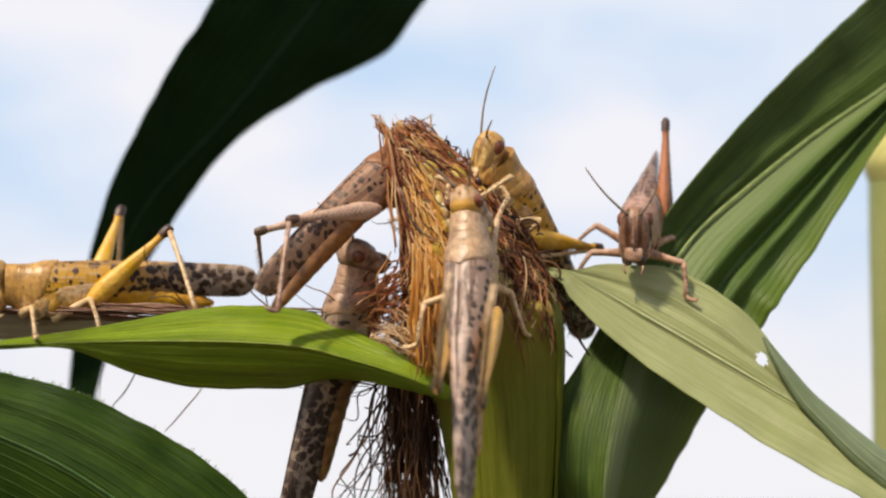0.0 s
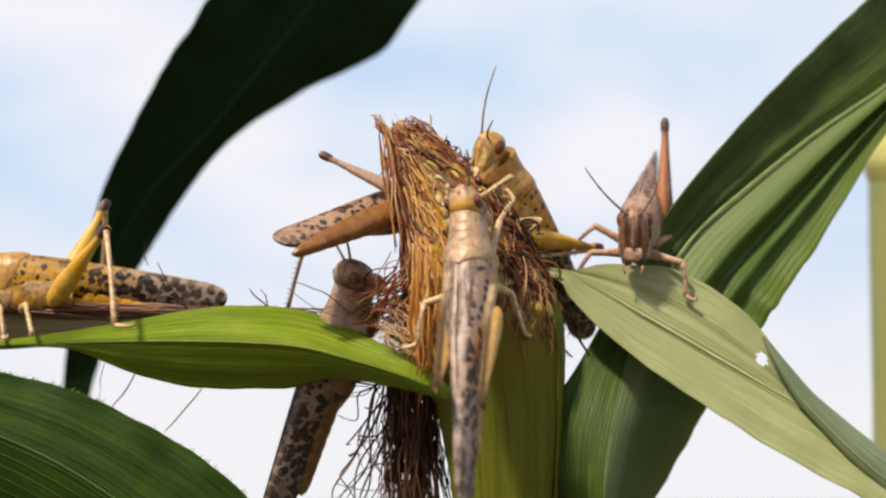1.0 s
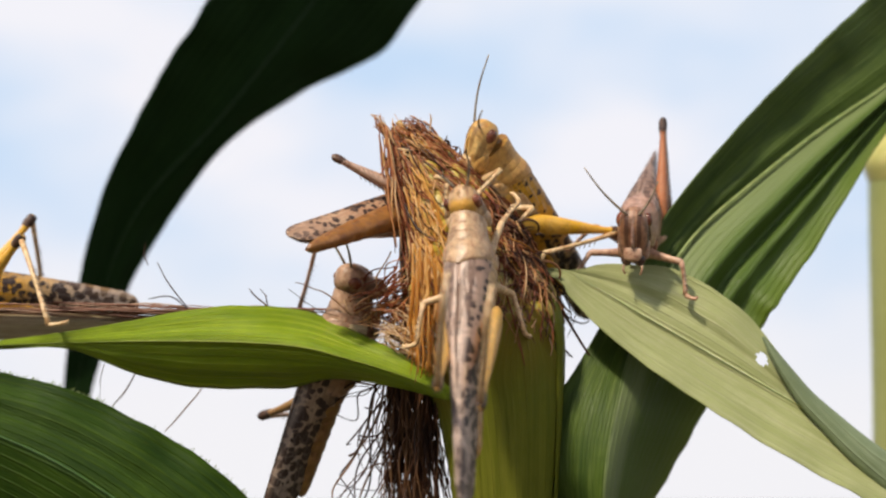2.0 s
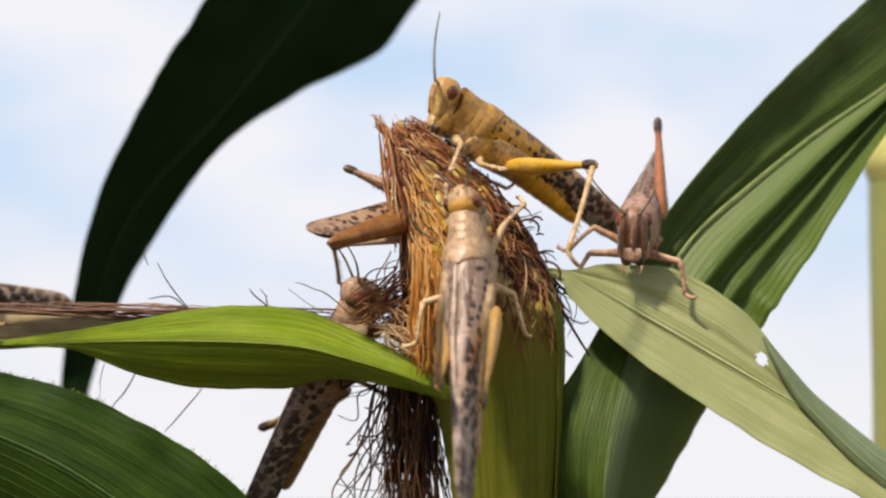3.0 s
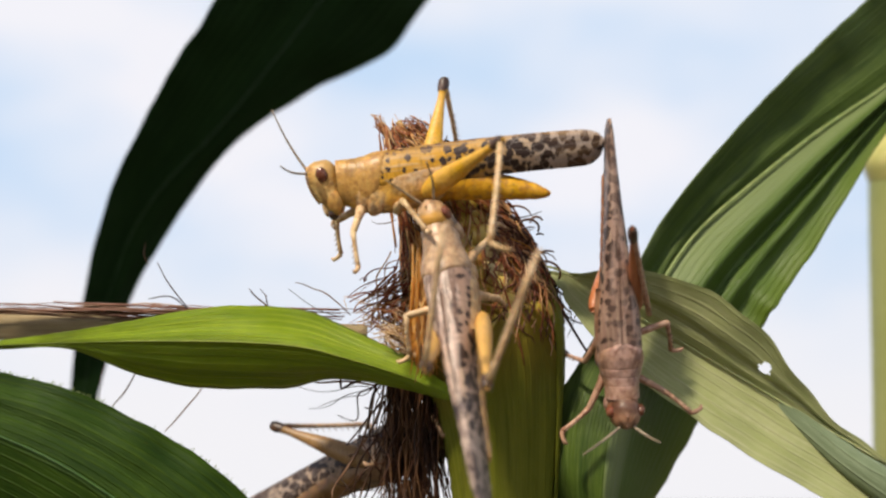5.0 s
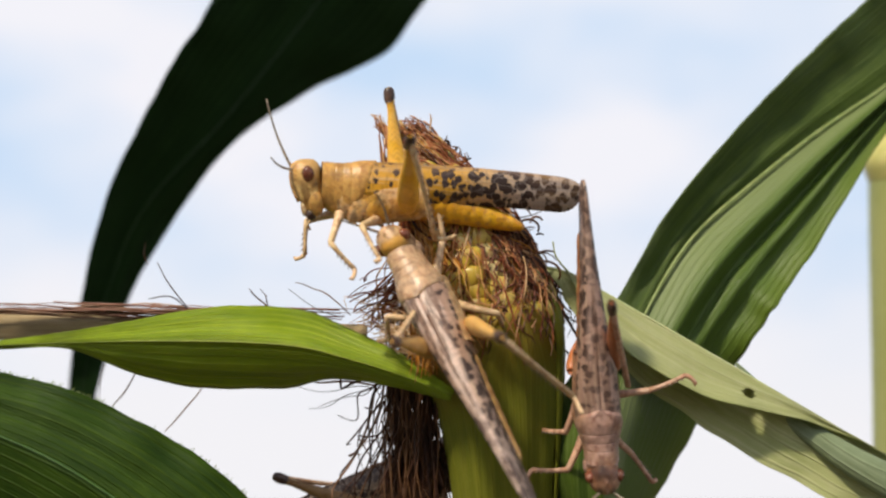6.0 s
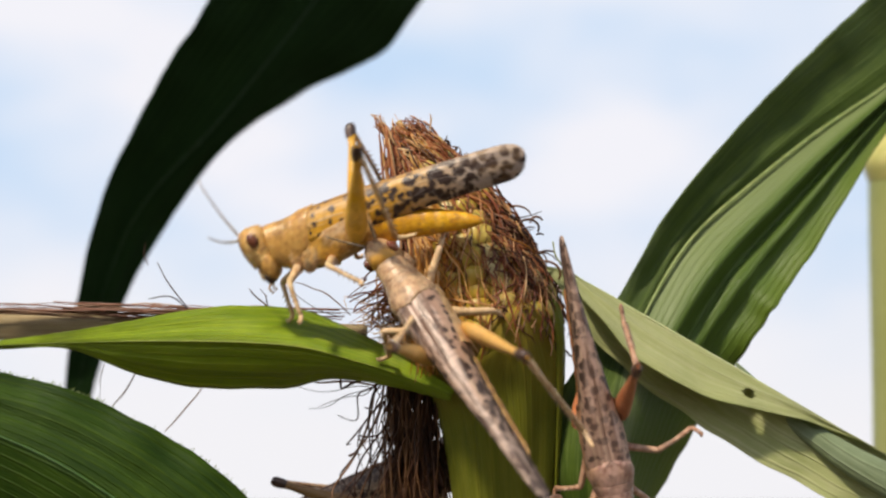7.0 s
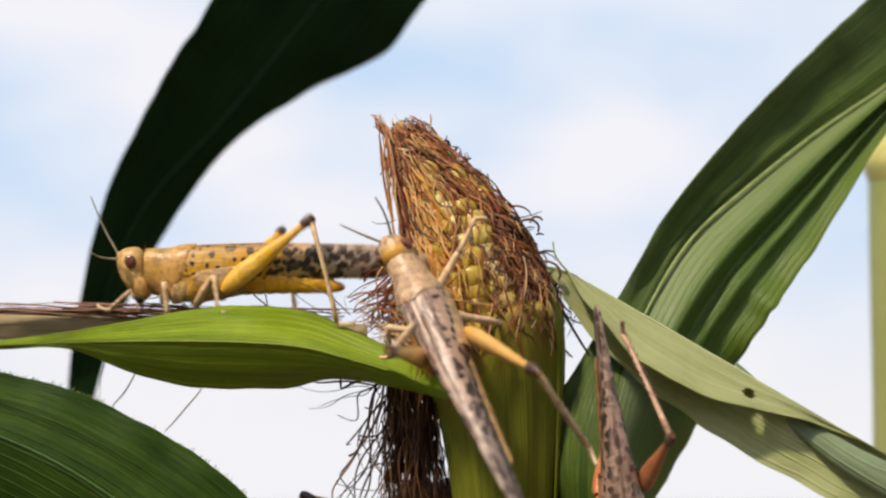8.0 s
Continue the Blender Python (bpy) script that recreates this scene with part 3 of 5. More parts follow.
# ---- leaves ----
def blade(name, stations, material, rib_material, label, wave=4.0, wave_count=5.0, along=90, across=28, thick=2.0, rib=6.0, pleats=(), hole=None, halves=None, smooth_from=2.0, hairs=0, profile=()):
    """A maize leaf: a blade and its midrib. Stations: x, y, d of the rib, half widths on either side, and how far each margin
    lies behind the rib. Pleats: lengthwise folds as (place across, depth, width), which end with the rib at smooth_from.
    Profile: a folded cross section as (place across, depth), under the same limit."""
    root = tagged(new(name), label, "leaf")
    st = spline(stations, along)
    verts, faces, uvs, rib_pts, rib_r = [], [], [], [], []
    v_run = 0.0
    for i, (x, y, d, wl, wr, dl, dr) in enumerate(st):
        a, b = st[max(i - 1, 0)], st[min(i + 1, along)]
        tx, ty = b[0] - a[0], b[1] - a[1]
        ln = math.hypot(tx, ty) or 1.0
        nx, ny = ty / ln, -tx / ln
        if i:
            v_run += math.hypot(x - st[i - 1][0], y - st[i - 1][1])
        fade = min(1.0, max(0.0, (smooth_from + 0.08 - i / along) / 0.16))
        for j in range(across + 1):
            s = 2 * j / across - 1
            w = wl if s < 0 else wr
            edge = 1 + 0.035 * s * s * noise.noise(Vector((v_run / 60, s * 2, stations[0][0])))
            dd = (dl if s < 0 else dr) * abs(s) ** 1.4
            dd += wave * s * s * math.sin(v_run / 100 * wave_count + (2 if s < 0 else 0))
            dd += 5 * noise.noise(Vector((v_run / 140, s * 1.6, stations[0][1])))
            if profile:
                dd += float(np.interp(s, [q[0] for q in profile], [q[1] for q in profile])) * min(1.0, (wl + wr) / 220) * fade
            for place, deep, wide in pleats:
                dd += deep * math.exp(-((s - place) / wide) ** 2) * min(1.0, (wl + wr) / 200) * fade
            verts.append(at(x + nx * w * s * edge, y + ny * w * s * edge, d + dd))
            uvs.append((s * 0.5 + 0.5, v_run / 100))
        mid = at(x, y, d + 5 * noise.noise(Vector((v_run / 140, 0, stations[0][1]))) - 1.0)
        rib_pts.append(mid)
        rib_r.append(max(0.5, rib * min(1.0, (wl + wr) / 160) * fade) * U)
    spans = ((0, across, 0, along),) if halves is None else ((0, across // 2, 0, along), (across // 2, across, 0, along))
    for j0, j1, i0, i1 in spans:
        wide = j1 - j0 + 1
        own = [i * (across + 1) + j for i in range(i0, i1 + 1) for j in range(j0, j1 + 1)]
        faces = []
        for i in range(i0, i1):
            for j in range(j0, j1):
                if hole and ((i - hole[0]) / hole[2]) ** 2 + ((j - hole[1]) / hole[3]) ** 2 <= 1:
                    continue
                q = (i - i0) * wide + j - j0
                faces.append((q, q + 1, q + wide + 1, q + wide))
        me = mesh_of("blade", [verts[k] for k in own], faces)
        layer = me.uv_layers.new(name="blade")
        flat = []
        for loop in me.loops:
            flat.extend(uvs[own[loop.vertex_index]])
        layer.data.foreach_set("uv", flat)
        ob = part("blade", me, material, root)
        mod = ob.modifiers.new("thickness", "SOLIDIFY")
        mod.thickness, mod.offset = thick * U, 0.0
        if halves is not None:
            mod.use_rim = False
            halves.append(ob)
    if hairs:
        # short stiff hairs along one margin
        rng, hv, hf = random.Random(hairs), [], []
        for k in range(hairs):
            i = rng.randrange(along)
            p, q = (Vector(verts[(i + n) * (across + 1) + across]) for n in (0, 1))
            p = p.lerp(q, rng.random())
            out = (p - Vector(verts[i * (across + 1) + across - 3])).normalized() + (q - p) * rng.uniform(0, 60) + way(rng.uniform(-0.3, 0.3), rng.uniform(-0.3, 0.3), rng.uniform(-0.4, 0.4)) * 0.5
            tube_data([p, p + out.normalized() * rng.uniform(3, 9) * U], [0.9 * U, 0.3 * U], 4, hv, hf)
        part("margin_hair", mesh_of("margin_hair", hv, hf), RIB_GREEN, root, "fine pale hairs along the margin")["kind"] = "stuff"
    if rib > 0:
        verts, faces = [], []
        tube_data(rib_pts, rib_r, 8, verts, faces)
        part("midrib", mesh_of("midrib", verts, faces), rib_material, root)
    return root


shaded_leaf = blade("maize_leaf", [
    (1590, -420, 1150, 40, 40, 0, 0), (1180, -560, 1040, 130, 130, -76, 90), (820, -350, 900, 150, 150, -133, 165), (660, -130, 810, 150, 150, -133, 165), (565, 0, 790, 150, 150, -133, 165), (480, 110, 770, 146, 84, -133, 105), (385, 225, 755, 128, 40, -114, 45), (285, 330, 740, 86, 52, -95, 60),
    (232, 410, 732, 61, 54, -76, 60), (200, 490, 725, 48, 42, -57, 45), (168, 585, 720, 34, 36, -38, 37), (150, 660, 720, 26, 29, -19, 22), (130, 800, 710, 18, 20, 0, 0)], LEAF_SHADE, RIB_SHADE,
    "hanging maize leaf blade with shade put into its dark green", wave=6, rib=2, along=120)

left_leaf = blade("maize_leaf", [
    (-110, 615, -60, 6, 6, 10, 10), (0, 611, -62, 7, 8, 10, 10), (120, 607, -75, 10, 20, 10, 0), (230, 604, -92, 55, 35, 46, 16), (330, 604, -104, 79, 54, 76, 30),
    (430, 606, -112, 82, 64, 92, 60), (530, 614, -116, 72, 64, 105, 120), (610, 634, -118, 38, 51, 66, 100), (700, 661, -120, 24, 35, 34, 34), (800, 700, -122, 10, 11, 5, 5)],
    LEAF_BRIGHT, RIB_BRIGHT, "bright green narrow maize leaf beside the cob", wave=3, rib=2.2, pleats=((0.5, 5, 0.2), (-0.1, 12, 0.07), (-0.3, 3, 0.07), (-0.55, -7, 0.12), (-0.78, 4, 0.07)))

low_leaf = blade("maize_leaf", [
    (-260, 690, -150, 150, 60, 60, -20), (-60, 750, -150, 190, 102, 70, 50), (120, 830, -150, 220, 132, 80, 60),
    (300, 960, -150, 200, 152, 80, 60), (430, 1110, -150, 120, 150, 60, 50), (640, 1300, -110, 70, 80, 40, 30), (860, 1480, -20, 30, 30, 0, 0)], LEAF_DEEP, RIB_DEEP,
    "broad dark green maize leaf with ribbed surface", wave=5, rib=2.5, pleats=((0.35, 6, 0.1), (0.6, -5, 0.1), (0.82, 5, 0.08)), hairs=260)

right_leaf = blade("maize_leaf", [
    (1700, 45, 330, 142, 20, -40, -10), (1568, 152, 285, 136, 52, -40, -25), (1450, 232, 240, 111, 111, -40, -40), (1330, 326, 190, 86, 164, -40, -40), (1230, 416, 145, 63, 193, -30, -30),
    (1165, 512, 100, 54, 189, -10, 20), (1115, 620, 30, 68, 174, 10, 110), (1085, 740, -50, 102, 142, 45, 215), (1070, 840, -80, 94, 108, 55, 225), (1060, 980, -80, 56, 60, 50, 160), (1020, 1200, -100, 56, 56, 60, 80), (930, 1450, 20, 30, 30, 0, 0)],
    LEAF_TOP, RIB_GREEN, "wide green maize leaf with a pale midrib", wave=4, rib=3.2, pleats=((-0.5, 8, 0.2), (-0.2, -4, 0.08)), profile=((-1, -10), (-0.1, 8), (0, 10), (0.04, 8), (0.34, -46), (0.46, 4), (0.6, -22), (0.72, 6), (0.88, -4), (1, -8)), smooth_from=0.52, along=130, across=60)

PALE_HALVES = []
FOLD = (1250, 622, -12)   # a place on the straight line along which the pale leaf folds
pale_leaf = blade("maize_leaf", [
    (945, 486, 4, 4, 0.5, 0, 0), (972, 476, 0, 12, 0.5, -6, 0), (1008, 482, -3, 26, 4, -20, 2), (1035, 498, -4, 40, 32, -34, 14), (1071, 518, -5, 53, 58, -48, 28), (1132, 554, -8, 67, 93, -62, 42), (1190, 587, -10, 76, 101, -72, 48),
    (1250, 622, -12, 82, 98, -78, 48), (1309, 656, -14, 86, 79, -82, 40), (1383, 699, -16, 89, 46, -84, 26), (1442, 733, -18, 90, 24, -84, 14), (1500, 767, -20, 88, 11, -82, 7), (1580, 813, -22, 86, 4, -80, 3), (1720, 894, -26, 80, 3, -74, 2)],
    LEAF_PALE, RIB_PALE, "pale green underside of a maize husk leaf with a small hole", wave=3, rib=2.0,
    pleats=((0.35, 6, 0.08), (0.6, -4, 0.12), (-0.12, 5, 0.08), (-0.4, 5, 0.2)), hole=(152.5, 64, 2.6, 6.4), along=240, across=84, halves=PALE_HALVES)


def rolled_margin():
    """The far end of the pale leaf, rolled over so that its bluish upper face shows."""
    verts, faces, uvs, along, around = [], [], [], 40, 10
    rows = spline([(1350, 596, -4, 2), (1380, 642, -20, 9), (1424, 702, -34, 15), (1474, 752, -48, 20), (1535, 808, -64, 26), (1620, 872, -72, 32), (1700, 922, -74, 34)], along)
    for i, (x, y, d, r) in enumerate(rows):
        a, b = rows[max(i - 1, 0)], rows[min(i + 1, along)]
        ln = math.hypot(b[0] - a[0], b[1] - a[1])
        nx, ny = (b[1] - a[1]) / ln, -(b[0] - a[0]) / ln
        for j in range(around + 1):
            turn = math.pi * (j / around - 0.5) * 1.15
            verts.append(at(x + nx * r * math.sin(turn), y + ny * r * math.sin(turn), d + 0.5 * r - 0.6 * r * math.cos(turn)))
            uvs.append((0.3 + 0.4 * j / around, i * 0.1))
    for i in range(along):
        for j in range(around):
            q = i * (around + 1) + j
            faces.append((q, q + 1, q + around + 2, q + around + 1))
    me = mesh_of("rolled_margin", verts, faces)
    layer = me.uv_layers.new(name="blade")
    flat = []
    for loop in me.loops:
        flat.extend(uvs[loop.vertex_index])
    layer.data.foreach_set("uv", flat)
    ob = part("rolled_margin", me, LEAF_BLUE, pale_leaf, "bluish green rolled margin of the leaf")
    mod = ob.modifiers.new("thickness", "SOLIDIFY")
    mod.thickness, mod.offset = 2.0 * U, 0.0
    return ob


MARGIN = rolled_margin()


def stalk(name, rows, node_rows, material, label):
    """A stalk of lengths with swollen nodes between them, going on straight down to the soil."""
    root = tagged(new(name), label, "stalk")
    tubes = [([at(x, y, d) for x, y, d, r in spline(piece, 20)], [r * U for x, y, d, r in spline(piece, 20)]) for piece in rows]
    nodes = [([at(x, y, d) for x, y, d, r in spline(piece, 14)], [r * U for x, y, d, r in spline(piece, 14)]) for piece in node_rows]
    foot, wide = tubes[-1][0][-1], tubes[-1][1][-1]
    count = 6
    for k in range(count):
        a, b = foot.z * (1 - k / count), foot.z * (1 - (k + 1) / count)
        tubes.append(([Vector((foot.x, foot.y, a + (b - a) * q / 4)) for q in range(5)], [wide * (1 + 0.06 * k)] * 5))
        nodes.append(([Vector((foot.x, foot.y, a + (q - 3) * 0.003)) for q in range(7)], [wide * s * (1 + 0.06 * k) for s in (1.0, 1.06, 1.16, 1.2, 1.14, 1.05, 1.0)]))
    for pts, radii in tubes:
        verts, faces = [], []
        tube_data(pts, radii, 20, verts, faces)
        me = mesh_of("internode", verts, faces)
        layer = me.uv_layers.new(name="blade")
        flat = []
        for loop in me.loops:
            flat.extend((loop.vertex_index % 20 / 20, loop.vertex_index // 20 * 0.3))
        layer.data.foreach_set("uv", flat)
        part("internode", me, material, root)
    for pts, radii in nodes:
        verts, faces = [], []
        tube_data(pts, radii, 20, verts, faces)
        part("node", mesh_of("node", verts, faces), STALK_NODE, root, "yellowish swollen node")


stalk("maize_stalk", [[(1606, -300, 900, 66), (1604, 0, 900, 69), (1602, 255, 900, 74)], [(1602, 300, 900, 88), (1602, 440, 900, 86), (1606, 800, 900, 82), (1606, 1200, 900, 82)]],
      [[(1602, 240, 900, 72), (1601, 262, 900, 84), (1600, 284, 900, 99), (1601, 304, 900, 94), (1602, 320, 900, 87)]], STALK, "pale green maize stalk with a swollen node")
# the stalk that bears the ear and its leaves, below the view
stalk("maize_stalk", [[(898, 1050, 0, 50), (898, 1130, 0, 62), (898, 1260, 0, 78)]], [], STALK, "pale green maize stalk standing under the ear")

# ---- the ear: husk, cob, kernels, silk ----
AXIS = [(704, 215, 0, 8), (736, 262, 0, 30), (780, 342, 0, 62), (813, 420, 0, 88), (840, 510, 0, 112), (862, 600, 0, 124), (882, 720, 0, 102), (893, 900, 0, 82), (898, 1060, 0, 66)]
ear = tagged(new("maize_ear"), "half-eaten maize ear with kernels, brown silk and green husk", "maize ear")


AXIS_RUN = spline(AXIS, 400)


def axis_at(f):
    return [float(v) for v in AXIS_RUN[int(round(max(0.0, min(1.0, f)) * 400))]]


def ear_point(f, angle, lift):
    """A place on the ear: f along it from the tip, angle round it (0 faces the front), lift above its skin."""
    x, y, d, r = axis_at(f)
    x2, y2, _, _ = axis_at(min(f + 0.02, 1.0))
    x1, y1, _, _ = axis_at(max(f - 0.02, 0.0))
    ln = math.hypot(x2 - x1, y2 - y1) or 1.0
    tx, ty = (x2 - x1) / ln, (y2 - y1) / ln
    rr = r + lift
    return at(x + ty * rr * math.sin(angle), y - tx * rr * math.sin(angle), d - rr * math.cos(angle))


def build_core():
    verts, faces = [], []
    st = spline(AXIS, 40)
    tube_data([at(x, y, d) for x, y, d, r in st], [max(r - 10, 6) * U for x, y, d, r in st], 28, verts, faces)
    part("cob", mesh_of("cob", verts, faces), COB, ear)


build_core()


def build_kernels():
    rng = random.Random(4)
    me = ellipsoid("kernel", (0, 0, 0), (14 * U, 23 * U, 20.5 * U), 1.0, 10, 6, 0.66)
    me.materials.append(KERNEL)
    rows = 16
    for k in range(12):
        f = 0.15 + k * 0.04
        x, y, d, r = axis_at(f)
        for j in range(rows):
            angle = (j + 0.5 * (k % 2) * 0.25) / rows * 2 * math.pi
            if angle > math.pi:
                angle -= 2 * math.pi
            if abs(angle) > 1.75 or (r < 52 and j % 2):
                continue
            if rng.random() < 0.06:
                continue
            p = ear_point(f + rng.uniform(-0.006, 0.006), angle + rng.uniform(-0.03, 0.03), -4 + rng.uniform(-5, 4))
            c = ear_point(f, angle, -60)
            ob = part("kernel", me, None, ear)
            q = (p - c).to_track_quat("X", "Z")
            ob.matrix_basis = Matrix.LocRotScale(p, q, None) @ pose(0, 0, 0, rng.uniform(-8, 8), rng.uniform(-8, 8), rng.uniform(-8, 8))


build_kernels()


def husk_leaf(angle0, angle1, f0, f1, lift, tip, material, name="husk_leaf"):
    """One husk leaf that hugs the ear between two angles, its tip drawn out to one side."""
    along, across = 30, 14
    verts, faces, uvs = [], [], []
    for i in range(along + 1):
        v = i / along
        f = f0 + (f1 - f0) * v
        grow = min(1.0, 0.25 + v * 2.6) if tip else 1.0
        for j in range(across + 1):
            s = 2 * j / across - 1
            mid, half = (angle0 + angle1) / 2, (angle1 - angle0) / 2
            verts.append(ear_point(max(f, 0.0), mid + half * s * grow, lift + 3 * math.sin(9 * s + 5 * v)))
            uvs.append((j / across, v * 4))
    for i in range(along):
        for j in range(across):
            q = i * (across + 1) + j
            faces.append((q, q + across + 1, q + across + 2, q + 1))
    me = mesh_of(name, verts, faces)
    layer = me.uv_layers.new(name="blade")
    flat = []
    for loop in me.loops:
        flat.extend(uvs[loop.vertex_index])
    layer.data.foreach_set("uv", flat)
    ob = part(name, me, material, ear)
    mod = ob.modifiers.new("thickness", "SOLIDIFY")
    mod.thickness, mod.offset = 2.5 * U, 0.0
    return ob


husk_leaf(1.1, 2.7, 0.40, 1.0, 14, True, HUSK)
husk_leaf(-0.45, 1.45, 0.58, 1.0, 9, True, HUSK_TORN)
husk_leaf(-2.1, -0.1, 0.64, 1.0, 6, True, HUSK_TORN)
husk_leaf(2.2, 4.2, 0.42, 1.0, 5, True, HUSK)


def strands(name, paths, radius, material, parent=None, label="", sides=4):
    verts, faces = [], []
    thick = random.Random(len(paths))
    for pts in paths:
        n, wide = len(pts), thick.uniform(0.5, 1.1) + 0.9 * thick.random() ** 4
        tube_data(pts, [wide * radius * U * (0.55 + 0.45 * math.sin(math.pi * min(1, 0.15 + 0.85 * i / (n - 1)))) for i in range(n)], sides, verts, faces)
    ob = part(name, mesh_of(name, verts, faces), material, parent, label)
    ob["kind"] = "stuff"
    return ob


def silk_over_cob():
    """Strands that leave the tip and trail down over the kernels, thick on the shaded flank, thin over the middle."""
    rng = random.Random(11)
    gold, brown, straw = [], [], []
    locks = [rng.uniform(-2.0, 1.8) for _ in range(64)]
    for k in range(430):
        pick = rng.random()
        if pick < 0.46:
            angle, f1 = rng.uniform(-2.0, -0.72), rng.uniform(0.35, 0.66)
        elif pick < 0.74:
            angle, f1 = rng.uniform(-0.75, 1.0), 0.14 + 0.46 * rng.random()
        else:
            angle, f1 = rng.uniform(0.95, 1.8), rng.uniform(0.48, 0.64)
        f0 = rng.uniform(0.005, 0.09) if pick < 0.74 else rng.uniform(0.22, 0.42)
        if rng.random() < 0.75:
            angle = min(locks, key=lambda q: abs(q - angle)) + rng.gauss(0, 0.025)
        bend, ph, lift = rng.uniform(-0.5, 0.5) * (0.5 if angle > 0.9 else 1), rng.uniform(0, 6), rng.uniform(3, 14)
        kink, fine = rng.uniform(0.1, 0.6), rng.uniform(0.01, 0.12)
        pts = []
        for i in range(21):
            v = i / 20
            f = f0 + (f1 - f0) * v
            pts.append(ear_point(f, angle + bend * v + kink * math.sin(5 * v + ph) + fine * math.sin(23 * v + 3 * ph), lift + 10 * math.sin(9 * v + ph)))
        if rng.random() < (0.4 if pick >= 0.74 else 0.3 if pick < 0.46 else 0.15):
            brown.append(pts)
        else:
            (straw if rng.random() < (0.24 if -1.1 < angle < 0.2 else 0.04) else gold).append(pts)
    strands("silk", gold, 1.45, SILK_GOLD, ear, "reddish brown silk strands over the kernels")
    strands("pale_silk", straw, 1.4, SILK_STRAW, ear, "golden silk strands over the kernels")
    strands("dark_silk", brown, 1.4, SILK_BROWN, ear, "dark brown silk strands on the flank")
    bright = []
    for k in range(60):
        angle, f0, f1 = rng.uniform(-0.9, -0.25), rng.uniform(0.12, 0.34), rng.uniform(0.48, 0.68)
        lift, ph, bend = rng.uniform(6, 18), rng.uniform(0, 6), rng.uniform(-0.2, 0.2)
        bright.append([ear_point(f0 + (f1 - f0) * q / 12, angle + bend * q / 12 + 0.12 * math.sin(q / 2 + ph) + 0.03 * math.sin(2.1 * q + ph), lift + 5 * math.sin(q * 0.7 + ph)) for q in range(13)])
    strands("bright_silk", bright, 1.8, SILK_STRAW, ear, "bright golden silk strands")
    flank = []
    for k in range(130):
        angle, f0 = rng.uniform(0.75, 1.7), rng.uniform(0.3, 0.5)
        f1 = f0 + rng.uniform(0.08, 0.22)
        lift, ph, bend = rng.uniform(3, 15), rng.uniform(0, 6), rng.uniform(-0.9, 0.4)
        flank.append([ear_point(f0 + (f1 - f0) * q / 12, angle + bend * q / 12 + 0.22 * math.sin(q / 2 + ph) + 0.06 * math.sin(1.9 * q + ph), lift + 5 * math.sin(q * 0.8 + ph)) for q in range(13)])
    strands("flank_silk", flank[95:], 1.4, SILK_GOLD, ear, "reddish brown silk strands on the flank")
    strands("flank_silk", flank[:50], 1.5, SILK_RUST, ear, "rust brown silk strands on the flank")
    strands("flank_silk", flank[50:95], 1.4, SILK_UMBER, ear, "dark brown silk strands on the flank")
    # stray strands that lie across the others
    stray = []
    for k in range(170):
        f0, f1 = rng.uniform(0.08, 0.56), 0
        f1 = f0 + rng.uniform(0.04, 0.2)
        a0 = rng.uniform(-1.8, 1.5)
        a1, lift, ph = a0 + rng.uniform(-0.9, 0.9), rng.uniform(8, 18), rng.uniform(0, 6)
        stray.append([ear_point(f0 + (f1 - f0) * v, a0 + (a1 - a0) * v, lift + 5 * math.sin(6 * v + ph)) for v in [q / 10 for q in range(11)]])
    strands("stray_silk", stray, 1.5, SILK_GOLD, ear)
    # frayed tip and curls
    tip, curls = [], []
    for k in range(46):
        x0, y0 = rng.uniform(676, 770), rng.uniform(232, 262)
        if k < 26:
            end = (x0 + rng.uniform(-16, 6), y0 - rng.uniform(6, 34), rng.uniform(-20, 20))
        else:
            end = (x0 + rng.uniform(-20, 30), y0 + rng.uniform(30, 90), rng.uniform(-50, 0))
        tip.append(wander(rng, (x0, y0, rng.uniform(-25, 25)), end, rng.uniform(-4, 4), rng.uniform(2, 12), 9))
    for k in range(14):
        tip.append(wander(rng, (690 + rng.uniform(-6, 10), 250, rng.uniform(-15, 15)), (662 + rng.uniform(-4, 24), 203 + rng.uniform(0, 22), 0), rng.uniform(-3, 6), rng.uniform(1, 5), 9))
    strands("dry_tip", [[at(704, 262, -12), at(694, 240, -10), at(682, 222, -4), at(670, 210, 0), at(658, 205, 2)], [at(742, 262, -16), at(738, 246, -14), at(748, 238, -8), at(764, 244, -2)], [at(706, 258, -14), at(690, 236, -12), at(676, 226, -4), at(672, 206, 0), at(656, 203, 4)], [at(712, 260, 4), at(704, 236, 0), at(712, 226, -4)]], 2.6, SILK_DRY, ear, "shrivelled tan tip of the ear", 8)
    # threads that hang free of the cob below the tip
    for k in range(16):
        x1 = rng.uniform(688, 724)
        tip.append(wander(rng, (674 + rng.uniform(-4, 14), 228 + rng.uniform(-6, 12), rng.uniform(-30, 10)), (x1, rng.uniform(330, 470), rng.uniform(-70, -20)), rng.uniform(-4, 6), rng.uniform(3, 9), 14))
    strands("frayed_tip", tip, 1.7, SILK_GOLD, ear, "frayed dry tip of the ear")
    for k in range(30):
        f = rng.uniform(0.14, 0.3)
        a = ear_point(f, rng.uniform(1.1, 1.9), 8)
        p = [a + way(rng.uniform(0.2, 1), rng.uniform(-1, -0.2), rng.uniform(-0.4, 0.4)) * rng.uniform(4, 22) * U * v + way(1, 0.4, 0) * 5 * U * math.sin(4 * v) for v in (0, 0.33, 0.66, 1.0)]
        curls.append(p)
